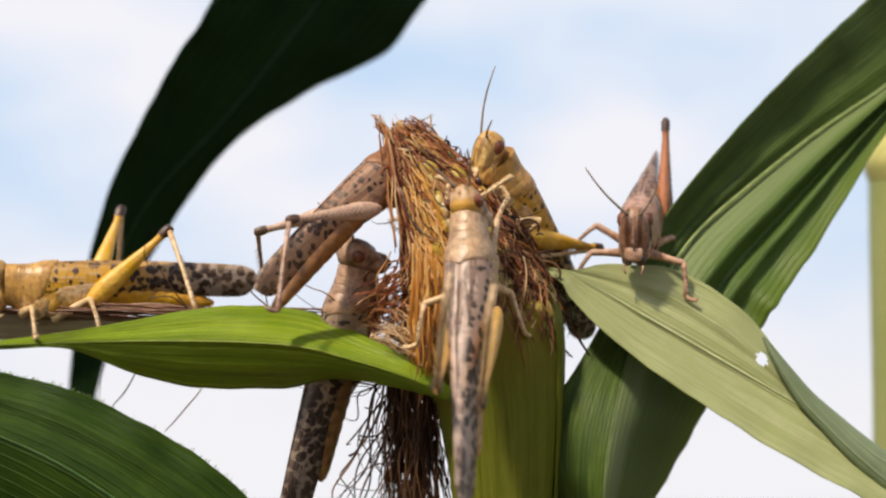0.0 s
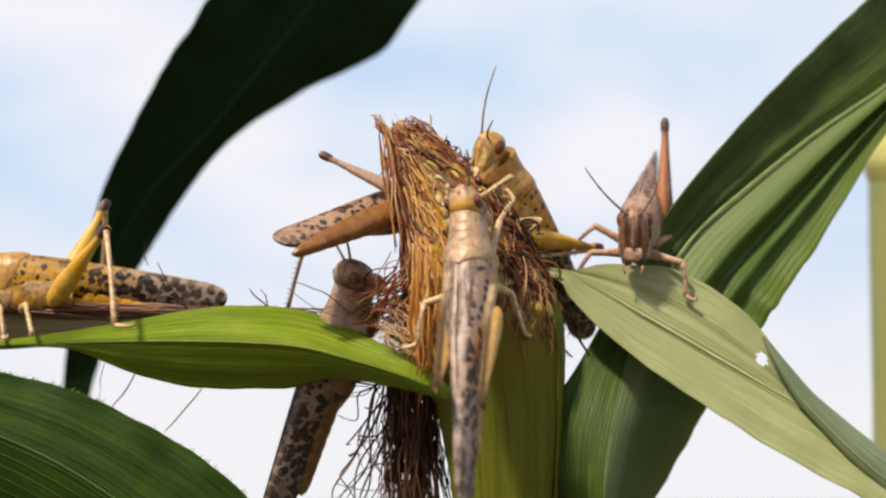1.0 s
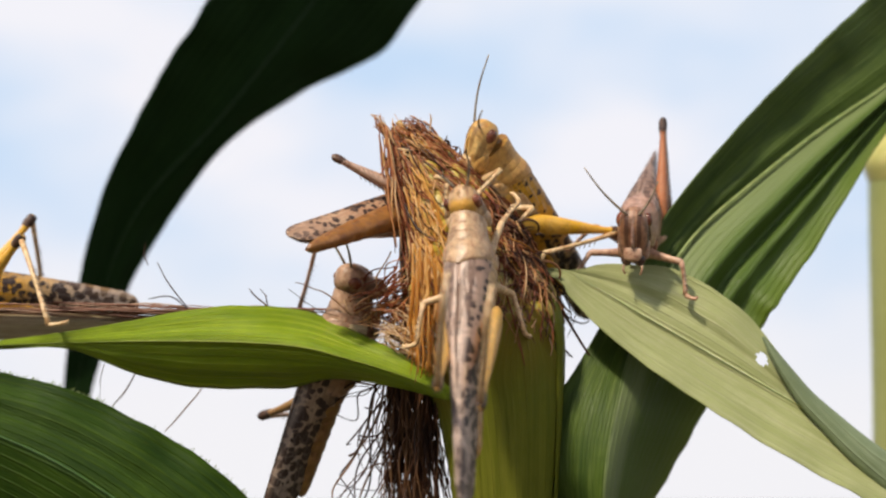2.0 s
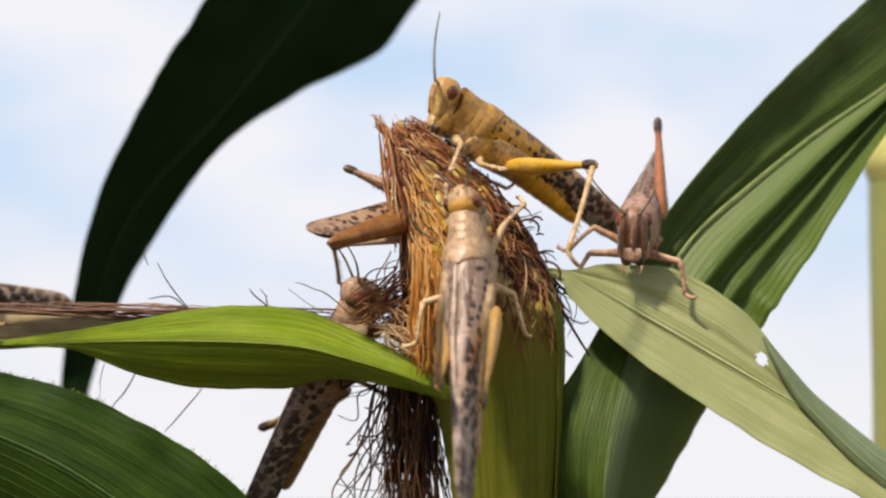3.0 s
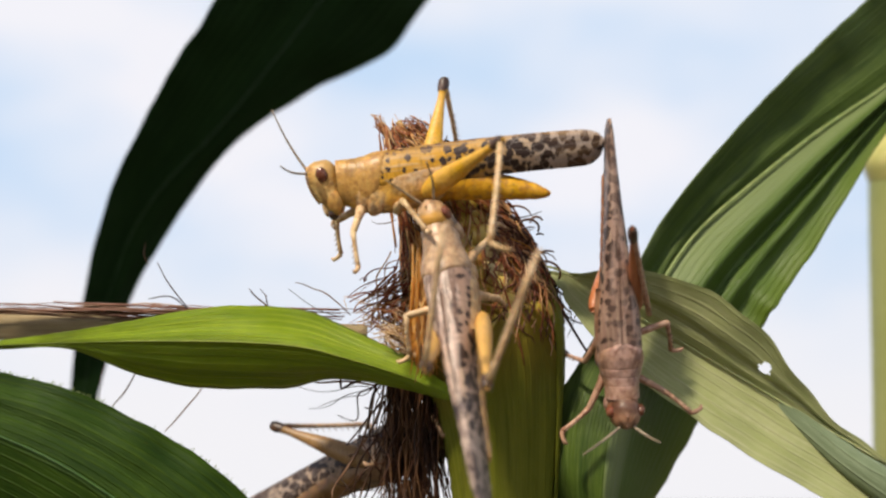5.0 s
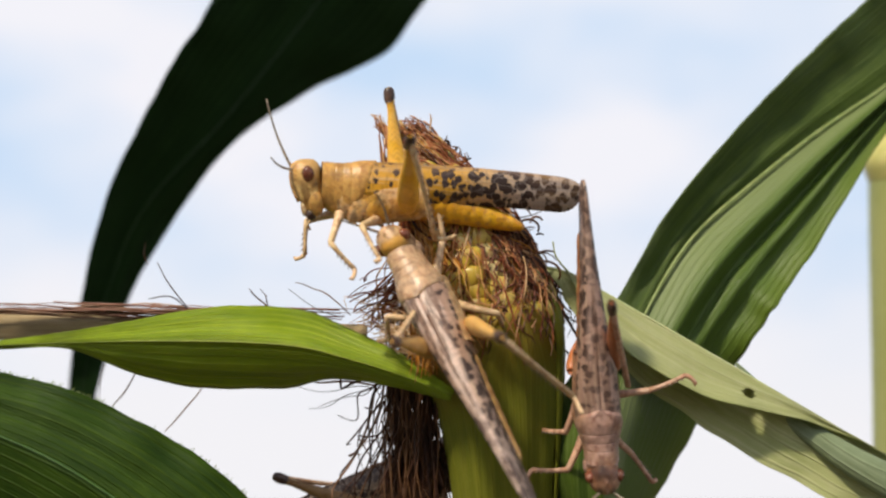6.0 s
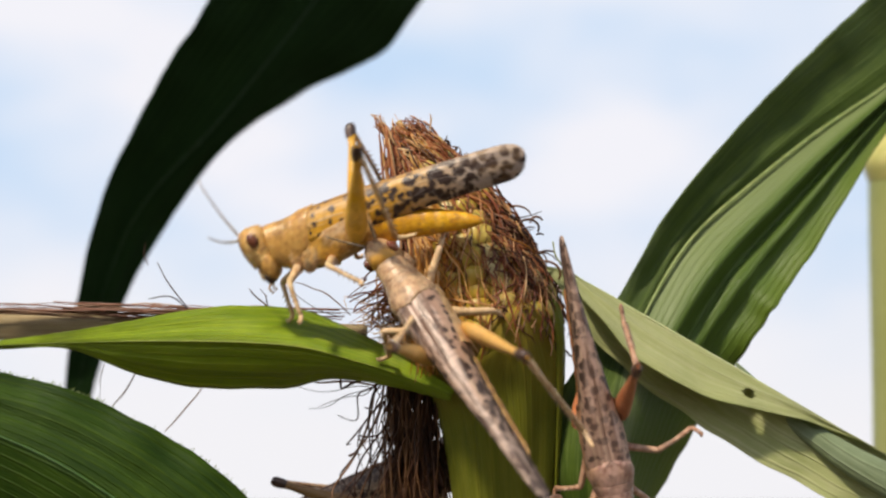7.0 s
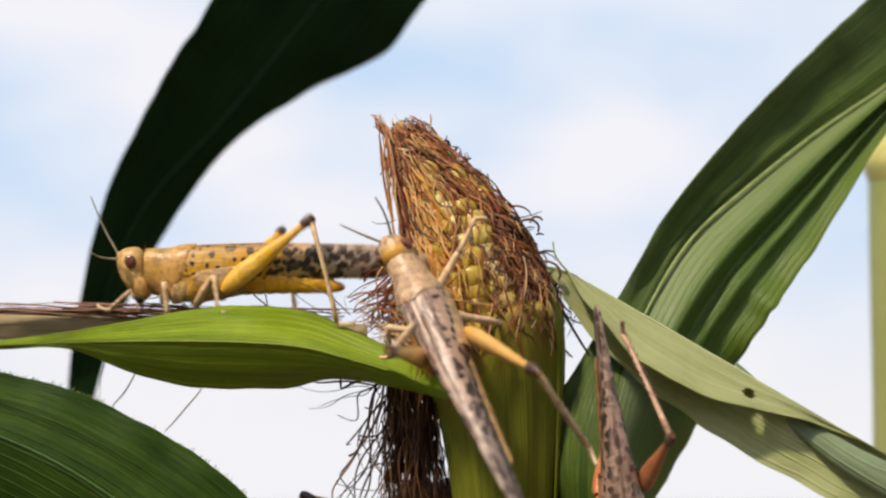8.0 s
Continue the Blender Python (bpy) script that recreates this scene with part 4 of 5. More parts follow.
    for k in range(60):
        x0, y0 = rng.uniform(868, 950), rng.uniform(390, 490)
        r, a0, turn = rng.uniform(8, 32), rng.uniform(0, 6.28), rng.uniform(1.6, 4.2)
        dz = rng.uniform(-70, 60)
        curls.append([at(x0 + r * (math.cos(a0 + turn * v) - math.cos(a0)), y0 + 0.8 * r * (math.sin(a0 + turn * v) - math.sin(a0)), dz + 20 * v) for v in [q / 11 for q in range(12)]])
    for k in range(22):
        start = (rng.uniform(950, 985), rng.uniform(470, 520), rng.uniform(0, 50))
        end = (start[0] + rng.uniform(5, 70), start[1] + rng.uniform(30, 130), rng.uniform(10, 70))
        curls.append(wander(rng, start, end, rng.uniform(-10, 10), rng.uniform(10, 26), 14))
    strands("curled_silk", curls, 2.0, SILK_BROWN, ear, "curled dark silk ends")


def wander(rng, start, end, sag, curl, n=14):
    a, b = Vector(start), Vector(end)
    ph, ph2, w = rng.uniform(0, 6), rng.uniform(0, 6), rng.uniform(0.6, 1.5)
    pts = []
    for i in range(n):
        v = i / (n - 1)
        p = a.lerp(b, v)
        p.x += curl * v * math.sin(5 * w * v + ph)
        p.y += sag * math.sin(math.pi * v) + curl * v * 0.6 * math.sin(7 * w * v + ph2)
        p.z += curl * v * math.cos(5 * w * v + ph2)
        pts.append(at(p.x, p.y, p.z))
    return pts


silk_over_cob()


def hanging_silk():
    rng = random.Random(5)
    paths = []
    for k in range(190):
        u = rng.random()
        start = (rng.uniform(680, 785), rng.uniform(600, 680), rng.uniform(-20, 60))
        end = (668 + 135 * u + rng.gauss(0, 8), rng.uniform(850, 1050), rng.uniform(-30, 90))
        paths.append(wander(rng, start, end, rng.uniform(-16, 16), rng.uniform(4, 24), 18))
    for k in range(16):
        start = (rng.uniform(650, 720), rng.uniform(660, 700), rng.uniform(-10, 40))
        end = (rng.uniform(590, 680), rng.uniform(780, 960), rng.uniform(-30, 60))
        paths.append(wander(rng, start, end, rng.uniform(-20, 20), rng.uniform(24, 60), 22))
    for k in range(9):
        start = (rng.uniform(655, 720), rng.uniform(655, 690), rng.uniform(-10, 40))
        end = (rng.uniform(500, 640), rng.uniform(655, 740), rng.uniform(-20, 50))
        paths.append(wander(rng, start, end, rng.uniform(-6, 22), rng.uniform(10, 36), 22))
    strands("hanging_silk", paths, 1.6, SILK_UMBER, ear, "dark dried silk hanging in a tangled bundle")


hanging_silk()


def side_silk():
    rng = random.Random(8)
    paths, red = [], []
    for k in range(120):
        v = rng.random()
        start = (rng.uniform(705, 800), 490 + 150 * v + rng.uniform(-20, 20), rng.uniform(-110, -10))
        end = (rng.uniform(630, 715) + 50 * v, 545 + 60 * v + rng.uniform(-12, 14), rng.uniform(-30, 40))
        (paths if rng.random() < 0.12 + 0.4 * v else red).append(wander(rng, start, end, rng.uniform(-18, 24), rng.uniform(8, 44), 18))
    for k in range(40):
        start = (rng.uniform(690, 745), rng.uniform(440, 560), rng.uniform(-70, -20))
        end = (rng.uniform(618, 690), rng.uniform(505, 578), rng.uniform(-50, 0))
        red.append(wander(rng, start, end, rng.uniform(-14, 26), rng.uniform(8, 30), 16))
    fan = []
    for k in range(46):
        start = (rng.uniform(735, 778), rng.uniform(585, 655), rng.uniform(-140, -100))
        end = (rng.uniform(650, 735), rng.uniform(545, 612), rng.uniform(-125, -50))
        fan.append(wander(rng, start, end, rng.uniform(-14, 10), rng.uniform(4, 18)))
    # golden strands that fall past the leaf's end
    fall = []
    for k in range(34):
        x0 = rng.uniform(728, 776)
        start = (x0, rng.uniform(430, 520), rng.uniform(-150, -125))
        end = (x0 + rng.uniform(-14, 18), rng.uniform(590, 672), rng.uniform(-160, -138))
        fall.append(wander(rng, start, end, rng.uniform(-6, 6), rng.uniform(3, 10), 12))
    strands("falling_silk", fall, 1.7, SILK_STRAW, ear, "golden silk strands falling past the leaf")
    strands("straw_silk", fan, 1.5, SILK_DRY, ear, "pale straw silk fanning over the green leaf")
    strands("side_silk", paths, 1.25, SILK_DRY, ear, "tan dry silk strands fanning sideways")
    strands("russet_silk", red, 1.35, SILK_GOLD, ear)


side_silk()


def dry_tassel():
    """The dried husk blade that lies along the green leaf, with silk on it."""
    ob = blade("dry_husk_leaf", [(-120, 572, 50, 28, 22, 10, 20), (40, 574, 42, 27, 24, 8, 20), (160, 574, 36, 22, 18, 8, 15), (270, 570, 30, 10, 8, 8, 10), (450, 574, 20, 7, 7, 5, 6), (650, 588, -20, 12, 12, 5, 10)], DRY, DRY,
               "dry tan husk leaf with brown silk lying on it", wave=3, rib=1.5)
    rng = random.Random(21)
    paths = []
    for k in range(52):
        x0 = rng.uniform(120, 660)
        start = (x0, rng.uniform(548, 566), rng.uniform(10, 40))
        end = (x0 - rng.uniform(200, 500), rng.uniform(536, 560), rng.uniform(10, 40))
        paths.append(wander(rng, start, end, rng.uniform(-8, 4), rng.uniform(2, 8)))
    strands("silk", paths, 1.6, SILK_RUST, ob, "rust brown silk lying on the husk")
    loose = []
    for start, end, sag, curl in (((240, 660, 40), (200, 722, 60), 3, 3), ((357, 688, 40), (288, 766, 60), 4, 3), ((186, 640, 40), (172, 705, 60), -2, 4), ((332, 545, 0), (276, 464, 0), 4, 2),
                                  ((330, 546, 0), (266, 528, 0), -12, 6), ((620, 558, -20), (520, 505, -20), -16, 8), ((600, 560, -20), (522, 520, -10), 4, 20), ((476, 550, -20), (445, 515, -20), -4, 8),
                                  ((478, 552, -20), (462, 512, -20), -4, 4), ((262, 470, 0), (252, 430, 0), 0, 5), ((700, 390, 0), (655, 391, 0), 6, 2), ((880, 385, -40), (960, 376, 0), 4, 2)):
        loose.append(wander(rng, start, end, sag, curl, 12))
    strands("loose_hair", loose, 1.5, SILK_BROWN, ob, "single loose dark silk hairs")


dry_tassel()


# ---- locusts ----
# A locust's own axes: x forward, y to its left, z to its back, in eighths of a millimetre times its size.
FRONT, REAR, MIDZ = 195.0, -300.0, 20.0
HIPS = {"fore": (112, 20, -30), "mid": (52, 24, -34), "hind": (2, 35, -14)}
LENGTHS = {"fore": (62, 58), "mid": (66, 64), "hind": (195, 188)}
RESTS = {"fore": ((140, 58, 0), (160, 66, -62)), "mid": ((40, 74, 8), (30, 88, -62)), "hind": ((-150, 50, 105), (-190, 60, -75))}


def leg_pose(start, end, up, side=None):
    """A limb's pose: x along it; its flat side square to side, or else its upper edge towards up."""
    x = (end - start).normalized()
    if side:
        y = (side - x * side.dot(x)).normalized()
        z = x.cross(y)
    else:
        z = up - x * up.dot(x)
        if z.length < 1e-5:
            z = Vector((0.3, 0.2, 1)) - x * Vector((0.3, 0.2, 1)).dot(x)
        z.normalize()
        y = z.cross(x)
    m = Matrix((x, y, z)).transposed().to_4x4()
    m.translation = start
    return m


FLAT = {"hind": Vector((0, -1, 0)), "fore": None, "mid": None}


class Locust:
    def __init__(self, label, colours, size, rows, legs=None, droop=(), nod=(), feelers=((235, 30, 112), (250, -36, 128)), belly=0.92):
        """rows: t, head x, y, d, wing tip x, y, sign of the tip's depth, back direction (right, down, away).
        legs: for "fore_l" and so on, rows of t, knee x, y, sign, foot x, y, sign."""
        self.k, self.colours, self.belly = size * U, colours, belly
        self.root = tagged(new("locust"), label, "locust", "locusts on the maize plant")
        self.legs, self.droop, self.nod, self.feelers = legs or {}, droop, nod, feelers
        self.keys = []
        for t, hx, hy, hd, tx, ty, sign, back in rows:
            h = at(hx, hy, hd)
            self.keys.append((t, h, reach_to(h, tx, ty, (FRONT - REAR) * self.k, sign), way(*back)))
        self.build()

    # -- shape --
    def build(self):
        k, c, root = self.k, self.colours, self.root
        shell = loft("head", [(66, 2, 1, 1, 1), (62, 0, 14, 14, 16), (48, 0, 24, 25, 25), (28, 0, 27, 28, 26), (8, 0, 27.5, 24, 26), (-12, 0, 26.5, 18, 25), (-27, 0, 24, 11, 19), (-36, 0, 17, 5, 12), (-40, 0, 1, 1, 1)], 22, 26, 1.0, 0.92)
        for v in shell.vertices:
            v.co = ((164 + 0.95 * v.co.z + (0.09 if v.co.z > 0 else 0.02) * v.co.x) * k, 0.94 * v.co.y * k, (0.93 * v.co.x + 1.5) * k)
        head = part("head", shell, c["head"], root)
        self.head = head
        for s, tip in ((1, self.feelers[0]), (-1, self.feelers[1])):
            part("eye", ellipsoid("eye", (164, 23 * s, 40), (10, 8, 13), k), EYE_DARK, head, "glossy dark brown compound eye")
            verts, faces = [], []
            base = Vector((187, 9 * s, 48))
            end = Vector(tip)
            bow = Vector((4, 3 * s, -3))
            tube_data([(base.lerp(end, i / 10) + bow * math.sin(math.pi * i / 10)) * k for i in range(11)], [max(1.1, 2.5 - 0.14 * i) * k for i in range(11)], 6, verts, faces)
            part("antenna", mesh_of("antenna", verts, faces), FEELER, head)
            verts, faces = [], []
            tube_data([Vector(p) * k for p in spline([(165, 13 * s, -32), (175, 16 * s, -43), (172, 13 * s, -53)], 5)], [1.9 * k] * 6, 6, verts, faces)
            part("palp", mesh_of("palp", verts, faces), c["shin"], head)
            part("jaw", ellipsoid("jaw", (167, 11 * s, -28), (9, 10, 11), k), KNEE_DARK, head, "dark jaw")
            part("cheek", ellipsoid("cheek", (158, 21 * s, -8), (13, 7, 20), k), c["pronotum"], head)
        part("labrum", ellipsoid("labrum", (176, 0, -17), (6, 16, 14), k, square=0.75), c["shin"], head, "pale upper lip")
        ridge, faces = [], []
        tube_data([Vector(p) * k for p in spline([(184, 0, 58), (191, 0, 42), (191, 0, 18), (184, 0, -6)], 8)], [3.0 * k] * 9, 6, ridge, faces)
        part("face_ridge", mesh_of("face_ridge", ridge, faces), c["pronotum"], head)

        def groove(x):
            return -0.018 * sum(math.exp(-((x - g) / 1.1) ** 2) for g in (97, 111, 124))
        part("pronotum", loft("pronotum", [(56, 52, 6, 10, 4), (66, 34, 30, 27, 18), (82, 12, 37, 48, 37), (98, 9, 34, 47, 46), (114, 10, 29.5, 44, 45), (130, 13, 27, 41, 40), (145, 15, 27, 39, 34)], 28, 96, k, 0.86, groove), c["pronotum"], root, "saddle-shaped neck shield with cross furrows")
        part("thorax", loft("thorax", [(118, 0, 28, 34, 36), (90, 0, 34, 38, 42), (50, 2, 37, 40, 46), (10, 4, 36, 38, 42), (-30, 4, 32, 34, 34)], 20, 20, k, 0.85), c["thorax"], root)

        for s in (1, -1):
            for px, pz, lean in ((84, -22, -8), (58, -16, -10), (32, -12, -10)):
                plate = ellipsoid("side_plate", (0, 0, 0), (14, 5, 24), 1.0, 14, 9, 0.85)
                for v in plate.vertices:
                    v.co = ((px + v.co.x + lean * v.co.z / 27) * k, (s * 32 + v.co.y - s * max(0.0, -v.co.z) * 0.22) * k, (pz + 3 + v.co.z) * k)
                part("side_plate", plate, c["thorax"], root)

        def rings(x):
            return 0.07 * (abs(math.sin(x / 25 * math.pi)) ** 0.5 - 0.8)
        ab = loft("abdomen", [(0, 2, 30, 32, 38), (-40, 2, 28, 32, 36), (-100, -2, 23, 28, 30), (-160, -8, 18, 23, 23), (-205, -14, 14, 17, 16), (-228, -17, 12, 10, 10), (-240, -18, 4, 4, 4)], 20, 110, 1.0, 0.9, rings)
        for v in ab.vertices:
            v.co = (self.belly * v.co.x * k, 0.92 * v.co.y * k, (0.88 * v.co.z - 1) * k)
        self.abdomen = part("abdomen", ab, c["abdomen"], root, "ringed abdomen")
        for s in (1, -1):
            part("forewing", self.wing(s), c["wing"], root, "folded forewing with dark blotches").modifiers.new("thickness", "SOLIDIFY").thickness = 1.6 * k
        self.limb = {}
        for kind in ("fore", "mid", "hind"):
            for s, side in ((1, "l"), (-1, "r")):
                self.limb[kind + "_" + side] = self.leg(kind, s)

    def wing(self, s):
        k, along, across = self.k, 60, 12
        verts, faces = [], []
        prof = spline([(92, 54, 14, 34), (80, 56, 34, 54), (20, 59, 34, 61), (-60, 60, 23, 62), (-150, 58, 13.5, 61), (-230, 55, 7.5, 60), (-300, 51, 3.5, 57)], along)
        for i, (x, top, hw, h) in enumerate(prof):
            e = 1.0
            if x < -262:
                e = math.sqrt(max(0.0, 1 - ((-262 - x) / 38.5) ** 2))
            mid = top - h * 0.35
            for j in range(across + 1):
                a = math.pi / 2 * j / across
                p = 0.75 + 0.45 * min(1.0, max(0.0, (60 - x) / 160))
                y = hw * math.sin(a) ** p * (0.6 + 0.4 * e)
                z = top - h + h * math.cos(a) ** (1.5 - p)
                z = mid + (z - mid) * e
                verts.append((x * k, s * y * k, (z + (1.6 if s > 0 else 0) + 0.8 * math.sin(j * 2.4)) * k))
        for i in range(along):
            for j in range(across):
                q = i * (across + 1) + j
                f = (q, q + 1, q + across + 2, q + across + 1)
                faces.append(f if s > 0 else f[::-1])
        return mesh_of("forewing", verts, faces)

    def leg(self, kind, s):
        k, c = self.k, self.colours
        la, lb = LENGTHS[kind]
        if kind == "hind":
            femur = part("hind_femur", loft("hind_femur", [(-6, 0, 5, 6, 6), (6, 0, 10, 13, 13), (34, 0, 12, 19, 18), (75, 0, 11, 17, 16), (125, 0, 8, 11, 10), (165, 0, 5.5, 6.5, 6.5), (182, 0, 7, 9, 8), (197, 0, 6, 8, 8), (203, 0, 2, 3, 3)], 14, 30, k), c["thigh"], self.root, "swollen jumping thigh")
            part("knee", loft("knee", [(176, 0, 7.2, 8.8, 5), (184, 0, 8, 10, 9), (196, 0, 7.5, 9.4, 9), (202, 0, 4, 6, 6)], 12, 8, k), KNEE_DARK, femur, "dark knee")
            rr = [5.5, 4.6, 4.2, 4.0, 4.4, 5.0]
        else:
            femur = part(kind + "_femur", loft(kind + "_femur", [(-14, 0, 9, 10, 10), (0, 0, 9, 10, 10), (16, 0, 7, 8, 8), (la * 0.6, 0, 5.6, 6.4, 6.4), (la - 3, 0, 5.2, 6, 6), (la + 3, 0, 3, 3, 3)], 12, 14, k), c["leg"], self.root)
            rr = [5.2, 4.2, 3.8, 3.6, 3.8, 4.2]
        verts, faces = [], []
        pts = [Vector((lb * i / 5 * k, 0, math.sin(i / 5 * math.pi) * 1.5 * k)) for i in range(6)]
        tube_data(pts, [r * k for r in rr], 8, verts, faces)
        tibia = part(kind + "_tibia", mesh_of(kind + "_tibia", verts, faces), c["shin"], self.root)
        verts, faces = [], []
        count = 9 if kind == "hind" else 4
        for i in range(count):
            x = lb * (0.35 + 0.6 * i / count)
            for sy in (1, -1):
                tube_data([Vector((x, 3 * sy, 2)) * k, Vector((x + 6, 6 * sy, 10 if kind == "hind" else 6)) * k], [1.3 * k, 0.3 * k], 5, verts, faces)
        part("spine_comb", mesh_of("spine_comb", verts, faces), SPINE, tibia, "two rows of dark-tipped spines")["kind"] = "stuff"
        verts, faces = [], []
        tl = 34 if kind == "hind" else 22
        tube_data([Vector((lb - 3, 0, 0)) * k, Vector((lb + 2, 0, 3)) * k, Vector((lb + 6, 0, 0.45 * tl)) * k, Vector((lb + 8, 0, 0.8 * tl)) * k, Vector((lb + 5, 0, tl)) * k],
                  [3.6 * k, 4.2 * k, 3.4 * k, 3.8 * k, 1.5 * k], 7, verts, faces)
        part("foot", mesh_of("foot", verts, faces), c["shin"], tibia)
        hip = Vector((HIPS[kind][0], HIPS[kind][1] * s, HIPS[kind][2])) * k
        kn, ft = (Vector((p[0], p[1] * s, p[2])) * k for p in RESTS[kind])
        kn = hip + (kn - hip).normalized() * la * k
        ft = kn + (ft - kn).normalized() * lb * k
        femur.matrix_basis = leg_pose(hip, kn, Vector((0, 0, 1)), FLAT[kind])
        tibia.matrix_basis = leg_pose(kn, ft, kn - hip, FLAT[kind])
        return femur, tibia, hip, kn, ft, la * k, lb * k

    # -- movement --
    def body(self, t):
        ks = self.keys
        if t <= ks[0][0]:
            h, e, back = ks[0][1:]
        elif t >= ks[-1][0]:
            h, e, back = ks[-1][1:]
        else:
            i = max(j for j in range(len(ks)) if ks[j][0] <= t)
            a, b = ks[i], ks[i + 1]
            f = (t - a[0]) / (b[0] - a[0])
            h, e, back = a[1].lerp(b[1], f), a[2].lerp(b[2], f), a[3].lerp(b[3], f)
        x = (h - e).normalized()
        z = (back - x * back.dot(x)).normalized()
        m = Matrix((x, z.cross(x), z)).transposed().to_4x4()
        m.translation = h - x * FRONT * self.k - z * MIDZ * self.k
        return m

    def move(self):
        times = [i / 10 for i in range(81)]
        bodies = [self.body(t) for t in times]
        keyed(self.root, times, bodies)
        for name, rows in self.legs.items():
            femur, tibia, hip, _, _, la, lb = self.limb[name]
            ks = []
            for t, kx, ky, ksign, fx, fy, fsign in rows:
                m = self.body(t)
                kn = reach_to(m @ hip, kx, ky, la, ksign)
                ft = reach_to(kn, fx, fy, lb, fsign)
                ks.append((t, m.inverted() @ kn, ft, m.inverted() @ ft))
            fems, tibs = [], []
            for t, m in zip(times, bodies):
                inv = m.inverted()
                if t <= ks[0][0]:
                    kn, ft = ks[0][1], ks[0][3]
                elif t >= ks[-1][0]:
                    kn, ft = ks[-1][1], ks[-1][3]
                else:
                    i = max(j for j in range(len(ks)) if ks[j][0] <= t)
                    a, b = ks[i], ks[i + 1]
                    f = (t - a[0]) / (b[0] - a[0])
                    kn, ft = a[1].lerp(b[1], f), inv @ a[2].lerp(b[2], f)
                kn = hip + (kn - hip).normalized() * la
                ft = kn + (ft - kn).normalized() * lb
                flat = FLAT[name.split("_")[0]]
                fems.append(leg_pose(hip, kn, Vector((0, 0, 1)), flat))
                tibs.append(leg_pose(kn, ft, kn - hip, flat))
            keyed(femur, times, fems)
            keyed(tibia, times, tibs)
        if self.nod:
            ts, angles = [d[0] for d in self.nod], [d[1] for d in self.nod]
            neck = Matrix.Translation(Vector((138, 0, 15)) * self.k)
            keyed(self.head, times, [neck @ pose(0, 0, 0, 0, float(np.interp(t, ts, angles)), 0) @ neck.inverted() for t in times])
        if self.droop:
            ts, angles = [d[0] for d in self.droop], [d[1] for d in self.droop]
            keyed(self.abdomen, times, [pose(0, 0, 0, 0, float(np.interp(t, ts, angles)), 0) for t in times])


def keyed(ob, times, poses):
    """Keys a row of poses, leaving out those that stand still."""
    rows = []
    for i, (t, m) in enumerate(zip(times, poses)):
        if 0 < i < len(times) - 1 and same_pose(m, poses[i - 1]) and same_pose(m, poses[i + 1]):
            continue
        rows.append((t, m))
    walk(ob, rows)


def same_pose(a, b):
    return max(abs(a[i][j] - b[i][j]) for i in range(3) for j in range(4)) < 1e-7


